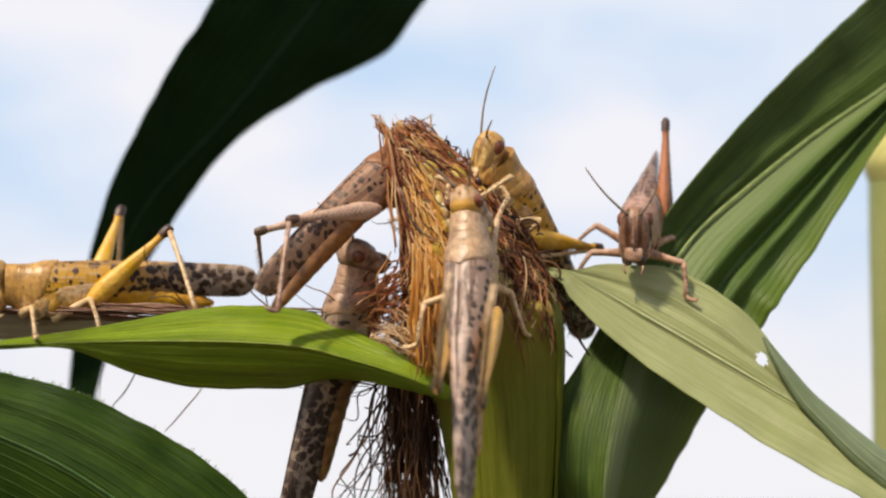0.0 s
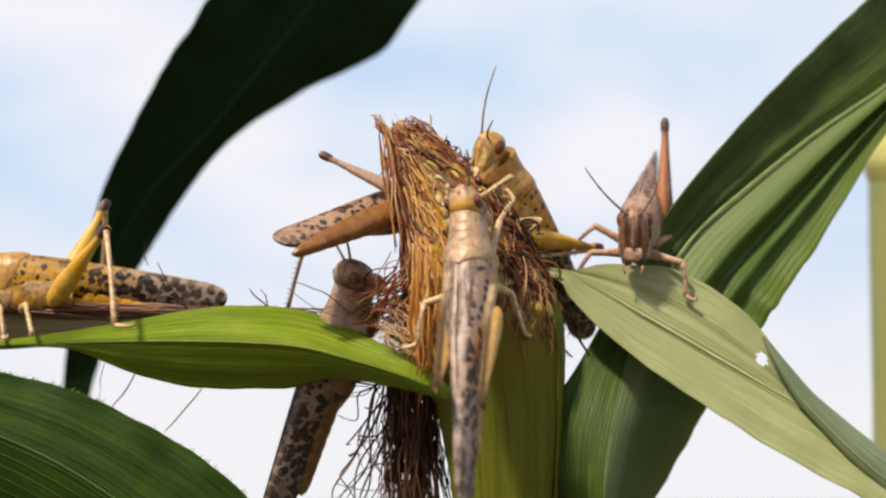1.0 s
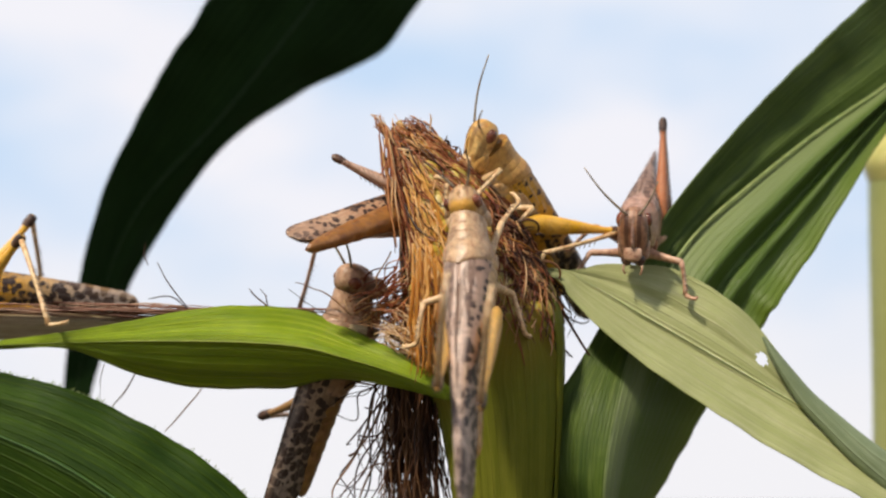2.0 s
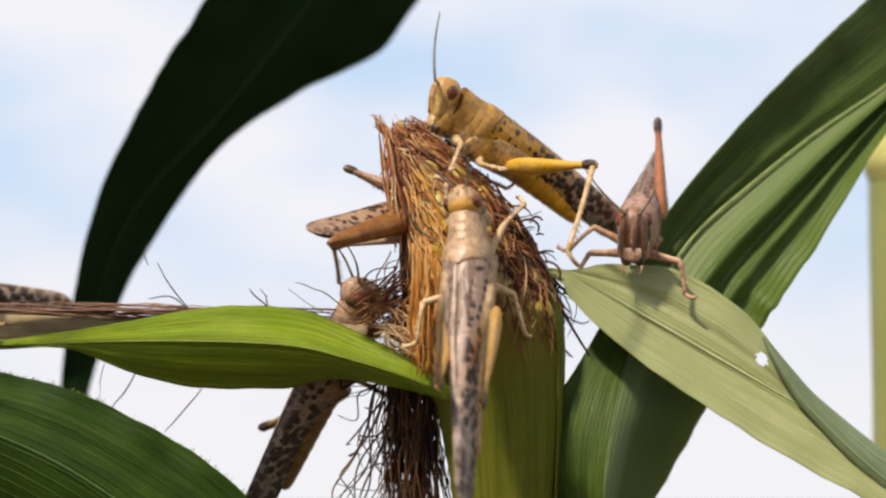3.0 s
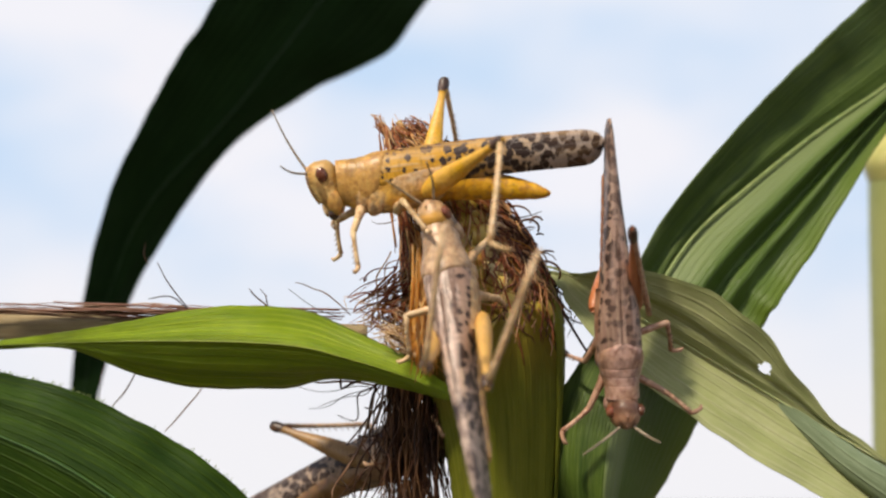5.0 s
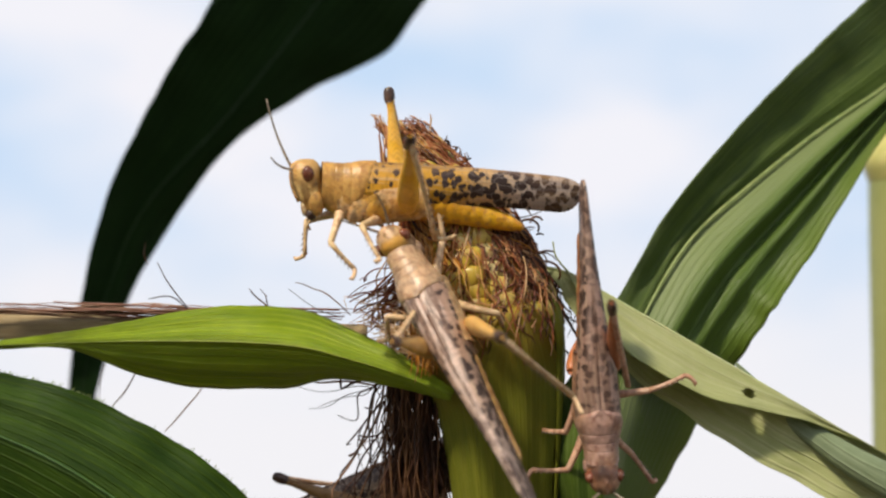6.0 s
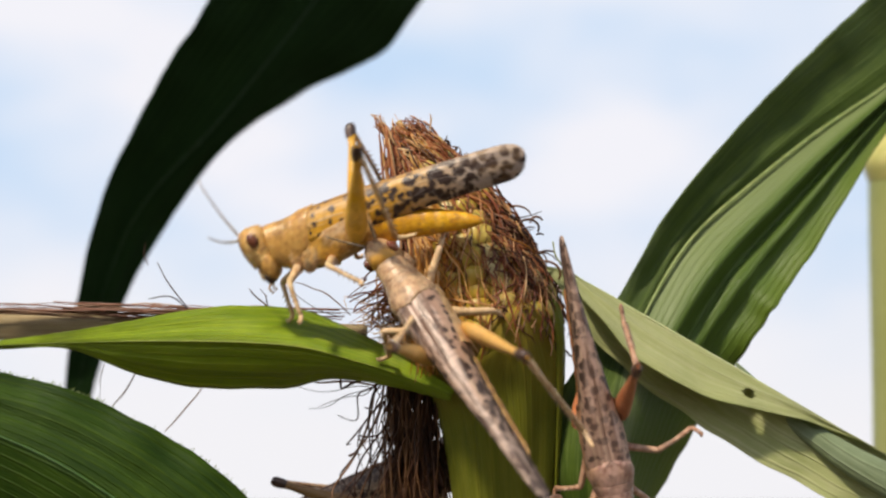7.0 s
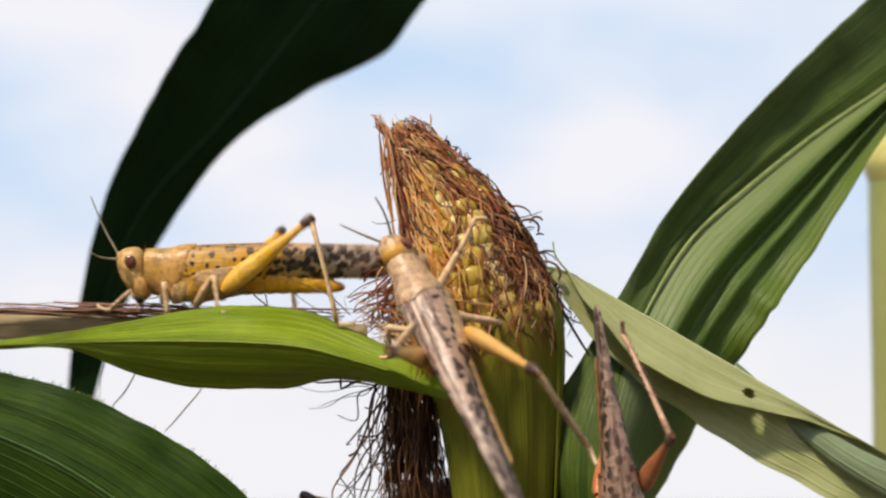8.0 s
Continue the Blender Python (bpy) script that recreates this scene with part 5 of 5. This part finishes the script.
UPW = (0.0, -1.0, -0.15)
climber = Locust("yellow locust with spotted wings climbing over the cob tip", YELLOW, 1.0, [
    (0.0, 860, 240, -40, 1040, 600, 1, (0.78, -0.5, 0.3)), (1.7, 862, 240, -40, 1040, 600, 1, (0.78, -0.5, 0.3)),
    (2.4, 825, 196, -30, 1062, 512, 1, (0.65, -0.75, -0.1)), (2.8, 807, 166, -30, 1085, 435, 1, (0.55, -0.83, -0.1)),
    (3.0, 769, 154, -30, 1100, 415, 1, (0.5, -0.85, -0.1)), (3.3, 716, 176, -40, 1150, 360, 1, (0.4, -0.9, -0.1)),
    (3.4, 682, 225, -50, 1155, 308, 1, UPW), (3.5, 655, 265, -60, 1172, 255, 1, UPW)] + [(4.0, 648, 268, -80, 1172, 260, 1, UPW),
    (4.3, 620, 285, -95, 1150, 240, 1, UPW), (4.5, 588, 312, -110, 1118, 215, 1, UPW), (4.7, 555, 332, -130, 1082, 222, 1, UPW),
    (5.3, 535, 322, -145, 1050, 300, 1, UPW), (5.8, 516, 318, -160, 1034, 342, 1, UPW), (6.5, 508, 322, -160, 1015, 378, 1, UPW),
    (6.8, 466, 370, -135, 978, 345, 1, UPW), (7.0, 430, 450, -135, 950, 275, 1, UPW), (7.2, 394, 526, -130, 866, 280, 1, UPW),
    (7.4, 368, 534, -100, 852, 308, 1, UPW)] + [(7.6, 334, 522, -62, 838, 342, 1, UPW), (7.8, 250, 495, -10, 748, 390, 1, UPW),
    (8.0, 210, 474, 12, 722, 468, 1, UPW)],
    {"hind_l": [(0.0, 1062, 440, 1, 930, 457, -1), (1.7, 1062, 440, 1, 930, 457, -1), (2.8, 1076, 316, -1, 1000, 440, -1), (3.0, 1050, 292, -1, 1005, 445, -1), (3.3, 1030, 284, -1, 985, 400, -1), (3.5, 988, 215, -1, 990, 390, -1), (3.6, 1002, 250, -1, 962, 396, -1), (3.7, 1002, 253, -1, 928, 394, -1), (4.0, 1000, 255, -1, 915, 395, -1),
                (4.5, 960, 262, -1, 920, 395, -1), (4.7, 908, 250, -1, 912, 390, -1), (5.8, 728, 240, -1, 772, 420, 1), (6.5, 720, 262, -1, 766, 430, 1)] +
    [(7.0, 632, 265, -1, 700, 420, 1), (7.5, 519, 312, -1, 650, 405, 1), (7.8, 470, 324, -1, 590, 520, -1), (8.0, 550, 388, -1, 597, 575, -1)],
     "hind_r": [(3.5, 900, 270, 1, 930, 340, 1), (4.2, 840, 266, 1, 880, 340, 1), (4.5, 755, 205, 1, 790, 240, 1), (4.7, 825, 138, 1, 848, 290, 1), (5.8, 690, 160, 1, 725, 320, 1), (6.5, 686, 172, 1, 720, 330, 1),
                (7.0, 620, 226, 1, 690, 350, 1), (7.5, 530, 320, 1, 575, 405, 1), (7.8, 470, 330, 1, 530, 480, 1), (8.0, 500, 408, 1, 525, 575, 1)],
     "mid_l": [(0.0, 966, 390, -1, 904, 438, -1), (1.7, 966, 390, -1, 904, 438, -1), (3.0, 850, 290, -1, 895, 300, -1), (3.5, 800, 320, -1, 850, 325, -1), (4.0, 800, 300, -1, 845, 320, -1), (4.5, 750, 314, -1, 844, 362, -1), (4.7, 720, 340, -1, 778, 390, -1),
               (6.0, 640, 400, -1, 672, 458, -1), (7.0, 580, 470, -1, 640, 500, -1), (7.5, 545, 545, -1, 576, 580, -1), (8.0, 378, 490, -1, 385, 552, -1)],
     "fore_l": [(0.0, 905, 312, -1, 856, 345, -1), (1.7, 905, 312, -1, 856, 345, -1), (3.5, 720, 340, -1, 730, 390, -1), (4.5, 676, 382, -1, 690, 430, 1), (4.7, 628, 405, -1, 638, 490, -1), (6.0, 585, 430, -1, 645, 495, -1), (7.0, 512, 500, -1, 535, 565, -1),
                (8.0, 290, 500, -1, 296, 560, -1)],
     "fore_r": [(7.0, 500, 500, 1, 520, 560, 1), (8.0, 225, 510, 1, 190, 552, 1)]},
    [(0, 0), (3.1, 1), (3.5, -14), (4.2, -14), (4.7, -9), (5.8, -4), (7.0, -10), (8.0, -1)],
    [(0, 33), (1.7, 33), (2.8, 26), (3.3, 14), (3.5, 8), (4.7, 10), (5.8, 12), (6.8, 8), (7.2, 4), (7.6, 4), (8.0, 12)], ((220, 52, 76), (213, -18, 166)), 0.86)

walker = Locust("yellow locust with spotted wings walking along the dry husk", YELLOW, 1.0, [
    (0.0, -42, 500, 6, 455, 502, 1, UPW), (0.6, -42, 500, 6, 455, 505, 1, UPW), (0.8, -75, 485, 6, 420, 526, 1, UPW), (1.0, -95, 468, 6, 405, 540, 1, UPW),
    (1.3, -115, 465, 6, 385, 546, 1, UPW), (1.5, -148, 465, 6, 350, 552, 1, UPW), (1.7, -215, 480, 6, 285, 552, 1, UPW), (2.8, -370, 500, 6, 130, 548, 1, UPW),
    (3.0, -372, 500, 6, 126, 550, 1, UPW), (3.4, -475, 510, 6, 22, 540, 1, UPW), (3.6, -530, 515, 6, -25, 540, 1, UPW)] + [(4.5, -700, 520, 6, -200, 540, 1, UPW), (8.0, -760, 520, 6, -260, 540, 1, UPW)],
    {"hind_l": [(0.0, 300, 405, -1, 347, 552, -1), (0.6, 292, 408, -1, 345, 552, -1), (1.0, 187, 405, -1, 202, 575, -1), (1.5, 124, 428, -1, 190, 572, -1), (1.7, 80, 420, -1, 130, 575, -1), (2.8, -80, 430, -1, -30, 575, -1)],
     "hind_r": [(0.0, 215, 370, 1, 205, 520, 1), (0.6, 212, 368, 1, 205, 520, 1), (1.0, 187, 360, 1, 178, 520, 1), (1.5, 148, 356, 1, 160, 520, 1), (1.7, 108, 366, 1, 120, 520, 1), (2.8, -60, 400, 1, -40, 520, 1)],
     "mid_l": [(0.0, 160, 530, -1, 176, 583, -1), (0.6, 150, 530, -1, 176, 583, -1), (1.0, 45, 540, -1, 56, 592, -1), (1.5, 0, 540, -1, 0, 592, -1), (1.7, -60, 540, -1, -60, 592, -1)],
     "fore_l": [(0.0, 56, 545, -1, 62, 598, -1), (0.6, 56, 545, -1, 62, 598, -1), (1.0, 0, 545, -1, 5, 598, -1)]})

back_one = Locust("pinkish tan locust clinging head up to the cob", PINK, 1.05, [
    (0.0, 830, 338, -165, 822, 900, -1, (-0.36, 0, -1)), (3.5, 826, 338, -165, 822, 900, -1, (-0.36, 0, -1)), (4.0, 818, 338, -165, 822, 900, -1, (-0.36, 0, -1)),
    (4.5, 795, 345, -165, 838, 900, -1, (-0.36, 0, -1)), (4.7, 800, 340, -165, 826, 900, -1, (-0.36, 0, -1)), (5.4, 730, 400, -160, 900, 900, -1, (-0.3, -0.1, -1)),
    (5.8, 690, 412, -155, 945, 905, -1, (-0.3, -0.1, -1)), (6.0, 690, 408, -155, 948, 905, -1, (-0.3, -0.1, -1))] + [(6.5, 670, 428, -155, 972, 890, -1, (-0.3, -0.1, -1)),
    (7.2, 668, 438, -155, 970, 890, -1, (-0.3, -0.1, -1)), (7.6, 680, 435, -155, 945, 900, -1, (-0.3, -0.1, -1)), (8.0, 697, 430, -155, 922, 905, -1, (-0.3, -0.1, -1))],
    {"hind_l": [(0.0, 772, 688, -1, 790, 520, -1), (4.7, 768, 680, -1, 780, 520, -1), (5.8, 690, 605, -1, 740, 540, 1), (6.5, 690, 600, -1, 740, 540, 1), (8.0, 690, 622, -1, 740, 560, 1)],
     "hind_r": [(0.0, 850, 718, -1, 868, 540, -1), (4.7, 845, 712, -1, 860, 540, -1), (5.8, 880, 600, -1, 990, 690, 1), (6.5, 882, 565, -1, 1040, 700, 1), (7.0, 930, 632, -1, 1030, 760, 1), (7.5, 932, 656, -1, 1030, 780, 1), (8.0, 950, 658, -1, 1040, 790, 1)],
     "mid_l": [(0.0, 722, 548, 1, 738, 612, -1), (4.7, 715, 548, 1, 735, 612, -1), (6.0, 680, 560, 1, 690, 600, 1)],
     "mid_r": [(0.0, 905, 520, 1, 945, 640, 1), (4.0, 905, 520, 1, 945, 640, 1), (4.7, 880, 500, 1, 910, 550, 1), (6.0, 880, 555, 1, 890, 580, 1), (7.0, 870, 550, 1, 890, 560, 1), (8.0, 870, 568, 1, 890, 575, 1)],
     "fore_l": [(0.0, 772, 355, 1, 795, 302, 1), (4.0, 775, 365, 1, 790, 310, 1), (5.8, 710, 470, 1, 730, 440, 1)],
     "fore_r": [(0.0, 880, 390, 1, 900, 350, 1), (4.0, 890, 400, 1, 935, 370, 1), (4.7, 880, 420, 1, 915, 412, 1), (5.8, 779, 430, 1, 770, 350, 1), (6.5, 779, 430, 1, 770, 350, 1), (7.2, 779, 440, 1, 800, 400, 1), (8.0, 815, 440, 1, 840, 385, 1)]},
    feelers=((205, 36, 118), (215, -30, 112)))

left_one = Locust("brown locust with blotched wings hanging behind the silk", BROWN, 0.89, [
    (0.0, 735, 244, 60, 458, 520, -1, (-0.5, -0.6, -0.6)), (0.2, 738, 246, 60, 464, 508, -1, (-0.5, -0.6, -0.6)), (0.5, 760, 250, 80, 470, 485, -1, (-0.5, -0.75, -0.3)), (0.7, 785, 296, 110, 480, 450, -1, (-0.3, -0.9, 0.3)),
    (1.0, 820, 322, 150, 492, 430, -1, (-0.2, -0.6, 0.8)), (1.7, 830, 327, 150, 505, 425, -1, (-0.2, -0.6, 0.8)), (2.8, 850, 345, 160, 545, 412, -1, (-0.2, -0.5, 0.85)),
    (3.0, 856, 350, 160, 552, 412, -1, (-0.2, -0.5, 0.85))] + [(3.3, 885, 370, 160, 596, 400, -1, (-0.2, -0.5, 0.85)), (3.5, 885, 385, 160, 615, 395, -1, (-0.2, -0.5, 0.85)), (3.7, 960, 480, 330, 680, 402, -1, (-0.2, -0.5, 0.85)), (3.9, 962, 500, 560, 765, 430, -1, (-0.2, -0.5, 0.85)), (4.7, 962, 520, 580, 785, 470, -1, (-0.2, -0.5, 0.85)), (8.0, 962, 540, 580, 790, 490, -1, (-0.2, -0.5, 0.85))],
    {"hind_r": [(0.0, 512, 390, -1, 492, 550, -1), (0.5, 545, 318, -1, 620, 460, 1), (1.0, 532, 256, -1, 700, 340, 1), (1.5, 542, 274, -1, 705, 350, 1), (2.8, 640, 268, -1, 740, 370, 1), (3.0, 602, 294, -1, 740, 370, 1), (3.5, 680, 350, 1, 780, 400, 1)],
     "hind_l": [(0.0, 440, 415, 1, 466, 490, 1), (0.5, 463, 412, 1, 472, 500, 1), (1.0, 495, 420, 1, 508, 552, 1), (1.7, 505, 420, 1, 510, 552, 1), (3.0, 560, 440, 1, 600, 500, 1)]},
    [(0, -2), (0.5, -2), (1.0, -1), (3.5, -1), (8.0, -1)], feelers=((272, 9, 24), (242, -20, 20)), belly=1.24)

low_one = Locust("tan locust with dark spotted wings hanging below the leaf", TAN, 1.05, [
    (0.0, 645, 425, 20, 515, 930, 1, (-0.75, -0.1, -0.65)), (0.5, 643, 430, 20, 508, 935, 1, (-0.75, -0.1, -0.65)), (1.0, 640, 462, 20, 475, 950, 1, (-0.75, -0.1, -0.65)), (1.7, 640, 465, 20, 485, 955, 1, (-0.75, -0.1, -0.65)),
    (2.8, 645, 482, 20, 450, 940, 1, (-0.75, -0.1, -0.65)), (3.0, 655, 495, 20, 440, 930, 1, (-0.75, -0.1, -0.65)), (3.3, 710, 545, 30, 425, 910, 1, (-0.8, -0.4, -0.3)), (3.5, 745, 580, 40, 385, 858, 1, (-0.4, -0.4, 0.95))] + [(3.8, 780, 600, 50, 340, 820, 1, (-0.4, -0.4, 0.95)), (4.0, 790, 620, 50, 325, 805, 1, (-0.4, -0.4, 0.95)), (4.2, 790, 635, 50, 318, 782, 1, (-0.4, -0.4, 0.95)),
    (4.5, 835, 655, 60, 400, 868, 1, (-0.4, -0.4, 0.95)), (4.7, 830, 690, 60, 425, 905, 1, (-0.4, -0.4, 0.95)), (5.8, 835, 795, 80, 405, 975, 1, (-0.3, -0.9, -0.3)), (7.0, 835, 795, 80, 405, 975, 1, (-0.3, -0.9, -0.3)), (7.5, 868, 835, 80, 440, 1012, 1, (-0.3, -0.9, -0.3))] + [(8.0, 872, 848, 80, 445, 1025, 1, (-0.3, -0.9, -0.3))],
    {"hind_l": [(0.0, 560, 800, 1, 600, 640, 1), (1.7, 540, 820, 1, 590, 660, 1), (3.0, 510, 820, 1, 560, 700, 1), (4.0, 440, 765, 1, 600, 720, 1), (4.7, 520, 840, 1, 660, 740, 1), (5.8, 520, 930, 1, 700, 880, 1)],
     "hind_r": [(0.0, 560, 780, 1, 600, 640, 1), (1.0, 540, 790, 1, 600, 640, 1), (1.5, 458, 714, 1, 560, 720, 1), (2.8, 470, 764, 1, 560, 740, 1), (3.0, 465, 757, 1, 560, 740, 1), (3.3, 450, 775, 1, 560, 730, 1), (3.5, 590, 700, 1, 660, 690, 1), (4.3, 590, 700, 1, 680, 700, 1), (4.5, 548, 706, 1, 670, 704, 1), (4.7, 488, 722, 1, 660, 710, 1), (5.8, 466, 834, -1, 640, 862, 1), (7.0, 466, 846, -1, 640, 866, 1)] + [(7.5, 508, 858, -1, 660, 890, 1), (8.0, 514, 866, -1, 660, 900, 1)]})

right_one = Locust("brown and pink locust resting on the pale leaf", ROSE, 1.02, [
    (0.0, 1120, 428, -62, 1163, 288, 1, (0, -1, -0.1)), (2.8, 1118, 428, -62, 1160, 288, 1, (0, -1, -0.1)), (3.0, 1118, 428, -62, 1160, 290, 1, (0, -1, -0.1)), (3.3, 1126, 428, -62, 1198, 300, 1, (0, -1, -0.2)), (3.4, 1100, 510, -70, 1195, 270, 1, (0, -0.8, -0.6)), (3.5, 1088, 575, -90, 1204, 245, 1, (0, -0.6, -0.8)),
    (3.6, 1138, 616, -100, 1180, 232, 1, (0, -0.5, -0.9)), (3.7, 1146, 640, -107, 1186, 230, 1, (0, -0.4, -0.95)), (4.0, 1150, 650, -110, 1187, 230, 1, (0, -0.4, -0.95))] + [(4.5, 1125, 692, -130, 1130, 190, 1, (0, -0.2, -1)), (4.7, 1120, 718, -160, 1092, 180, 1, (0, -0.1, -1)),
    (5.3, 1090, 800, -180, 1060, 240, 1, (0, 0, -1)), (5.8, 1066, 868, -190, 1036, 298, 1, (0, 0, -1)), (6.5, 1078, 880, -190, 1015, 325, 1, (0, 0, -1)), (6.8, 1100, 930, -190, 1000, 380, 1, (0, 0, -1)), (7.0, 1108, 960, -190, 990, 408, 1, (0, 0, -1)),
    (7.5, 1115, 1030, -190, 1030, 472, 1, (0, 0, -1))] + [(8.0, 1130, 1090, -190, 1055, 540, 1, (0, 0, -1))],
    {"hind_l": [(0.0, 1178, 216, 1, 1188, 380, 1), (1.7, 1176, 216, 1, 1188, 380, 1), (3.0, 1164, 216, 1, 1180, 380, 1), (3.3, 1196, 218, 1, 1195, 380, 1), (3.5, 1150, 262, 1, 1185, 430, 1), (3.6, 1243, 310, 1, 1222, 470, 1), (3.7, 1245, 310, 1, 1220, 480, 1), (4.0, 1224, 328, 1, 1210, 490, 1), (4.5, 1165, 334, 1, 1190, 500, 1), (4.7, 1134, 360, -1, 1165, 520, 1), (5.8, 1080, 530, -1, 1110, 680, 1), (6.5, 1090, 568, -1, 1115, 690, 1),
                (7.0, 1128, 652, -1, 1105, 575, 1)] + [(7.5, 1147, 742, -1, 1108, 580, 1), (8.0, 1188, 775, -1, 1103, 592, 1)],
     "hind_r": [(0.0, 1160, 345, 1, 1140, 430, 1), (3.2, 1160, 345, 1, 1140, 430, 1), (4.0, 1165, 380, 1, 1150, 540, 1), (4.5, 1126, 400, 1, 1120, 560, 1), (5.8, 1050, 560, 1, 1050, 720, 1), (7.0, 1044, 640, 1, 1055, 790, 1), (8.0, 1084, 745, 1, 1090, 890, 1)],
     "fore_l": [(0.0, 1210, 466, -1, 1215, 562, -1), (3.2, 1210, 466, -1, 1215, 562, -1), (3.5, 1200, 540, -1, 1235, 490, 1), (3.65, 1240, 625, 1, 1288, 700, 1), (4.0, 1243, 630, 1, 1290, 705, 1), (4.5, 1232, 644, 1, 1297, 706, 1), (4.7, 1230, 665, 1, 1296, 712, 1), (5.8, 1115, 800, 1, 1150, 850, 1)],
     "fore_r": [(0.0, 1030, 447, -1, 1010, 505, -1), (3.2, 1030, 447, -1, 1010, 505, -1), (3.5, 1050, 560, -1, 1030, 600, 1), (3.65, 1068, 640, 1, 1062, 690, 1), (4.0, 1072, 650, 1, 1066, 700, 1), (4.5, 1080, 660, 1, 1028, 760, 1), (4.7, 1050, 700, 1, 985, 760, 1), (5.8, 1000, 840, 1, 935, 852, 1), (6.5, 1000, 850, 1, 960, 780, 1)],
     "mid_r": [(0.0, 1043, 392, -1, 1008, 442, 1), (3.2, 1043, 392, -1, 1008, 442, 1), (3.65, 1053, 508, 1, 1026, 545, 1), (4.0, 1050, 512, 1, 1030, 548, 1), (4.5, 1024, 552, 1, 1005, 590, 1), (4.7, 1050, 600, 1, 1005, 575, 1), (5.8, 1000, 760, 1, 955, 755, 1)],
     "mid_l": [(0.0, 1190, 420, 1, 1200, 460, 1), (3.2, 1190, 420, 1, 1200, 460, 1), (3.65, 1245, 502, 1, 1205, 565, 1), (4.0, 1240, 506, 1, 1205, 560, 1), (4.7, 1190, 535, 1, 1175, 590, 1), (5.8, 1165, 685, -1, 1265, 642, 1), (6.5, 1165, 700, -1, 1265, 642, 1), (7.0, 1190, 800, 1, 1240, 745, 1), (7.5, 1165, 900, 1, 1205, 960, 1), (8.0, 1180, 960, 1, 1220, 1020, 1)]},
    nod=[(0, -16), (3.2, -16), (3.5, -4), (4.0, 0), (8.0, 0)], feelers=((206, 42, 106), (214, -80, 128)))


def sway(ob, anchor, rows):
    """Keys a leaf's small swing: rows of t, shift right, shift down (eighths of a millimetre), turn in the plane, roll about an axis."""
    out = []
    p = at(*anchor[:3])
    axis = way(*anchor[3])
    own = ob.data is not None
    if own:
        ob.data.transform(Matrix.Translation(-p))
    for t, r, dn, turn, roll in rows:
        spin = Matrix.Rotation(radians(turn), 4, AWAY) @ Matrix.Rotation(radians(roll), 4, axis)
        shift = Matrix.Translation((RIGHT * r + DOWN * dn) * U)
        out.append((t, shift @ Matrix.Translation(p) @ spin @ Matrix.Translation(Vector() if own else -p)))
    walk(ob, out)


def motions():
    for one in (climber, walker, back_one, left_one, low_one, right_one):
        one.move()
    sway(shaded_leaf, (640, -200, 280, (0.6, -0.8, 0)), [(t, s, 0, 0, 0) for t, s in (
        (0, 0), (0.5, -11), (1.0, -14), (1.5, -10), (2.2, -14), (3.0, -19), (3.5, -19), (4.0, 12), (4.5, -1), (4.7, 6), (5.4, 2), (6.0, 0), (6.5, -11), (7.0, -9), (7.5, -8), (8.0, -2))])
    sway(pale_leaf, (960, 484, 20, (0.85, 0.53, 0)), [(t, 0, a, b, 0) for t, a, b in (
        (0, 0, 0), (3.2, 0, 0), (3.5, 3, 0.2), (4.0, 5, 0.6), (4.5, 8, 1.2), (5.8, 0, 0), (8.0, 0, 0))])
    # the upper half of the pale leaf bends back, then folds over along the leaf's straight crest
    sway(PALE_HALVES[1], (*FOLD, (0.866, 0.5, -0.03)), [(t, 0, 0, 0, a) for t, a in (
        (0, 0), (3.2, 0), (3.5, -3), (4.0, -8), (4.4, -8), (4.7, 6), (4.95, 45), (5.2, 92), (5.5, 136), (5.8, 154), (8.0, 154))])
    sway(PALE_HALVES[0], (*FOLD, (0.866, 0.5, -0.03)), [(t, 0, 0, 0, a) for t, a in ((0, 0), (3.2, 0), (4.0, 2), (4.5, 5), (4.7, 8), (5.2, 24), (5.8, 36), (8.0, 36))])
    sway(MARGIN, (1620, 890, -50, (0.5, -0.866, 0)), [(t, 0, 0, a, b) for t, a, b in ((0, 0, 0), (3.2, 0, 0), (4.0, -1, 0), (4.5, -2, -1), (4.7, -3, -2), (5.2, -8, -4), (5.8, -10, -5), (8.0, -10, -5))])


motions()
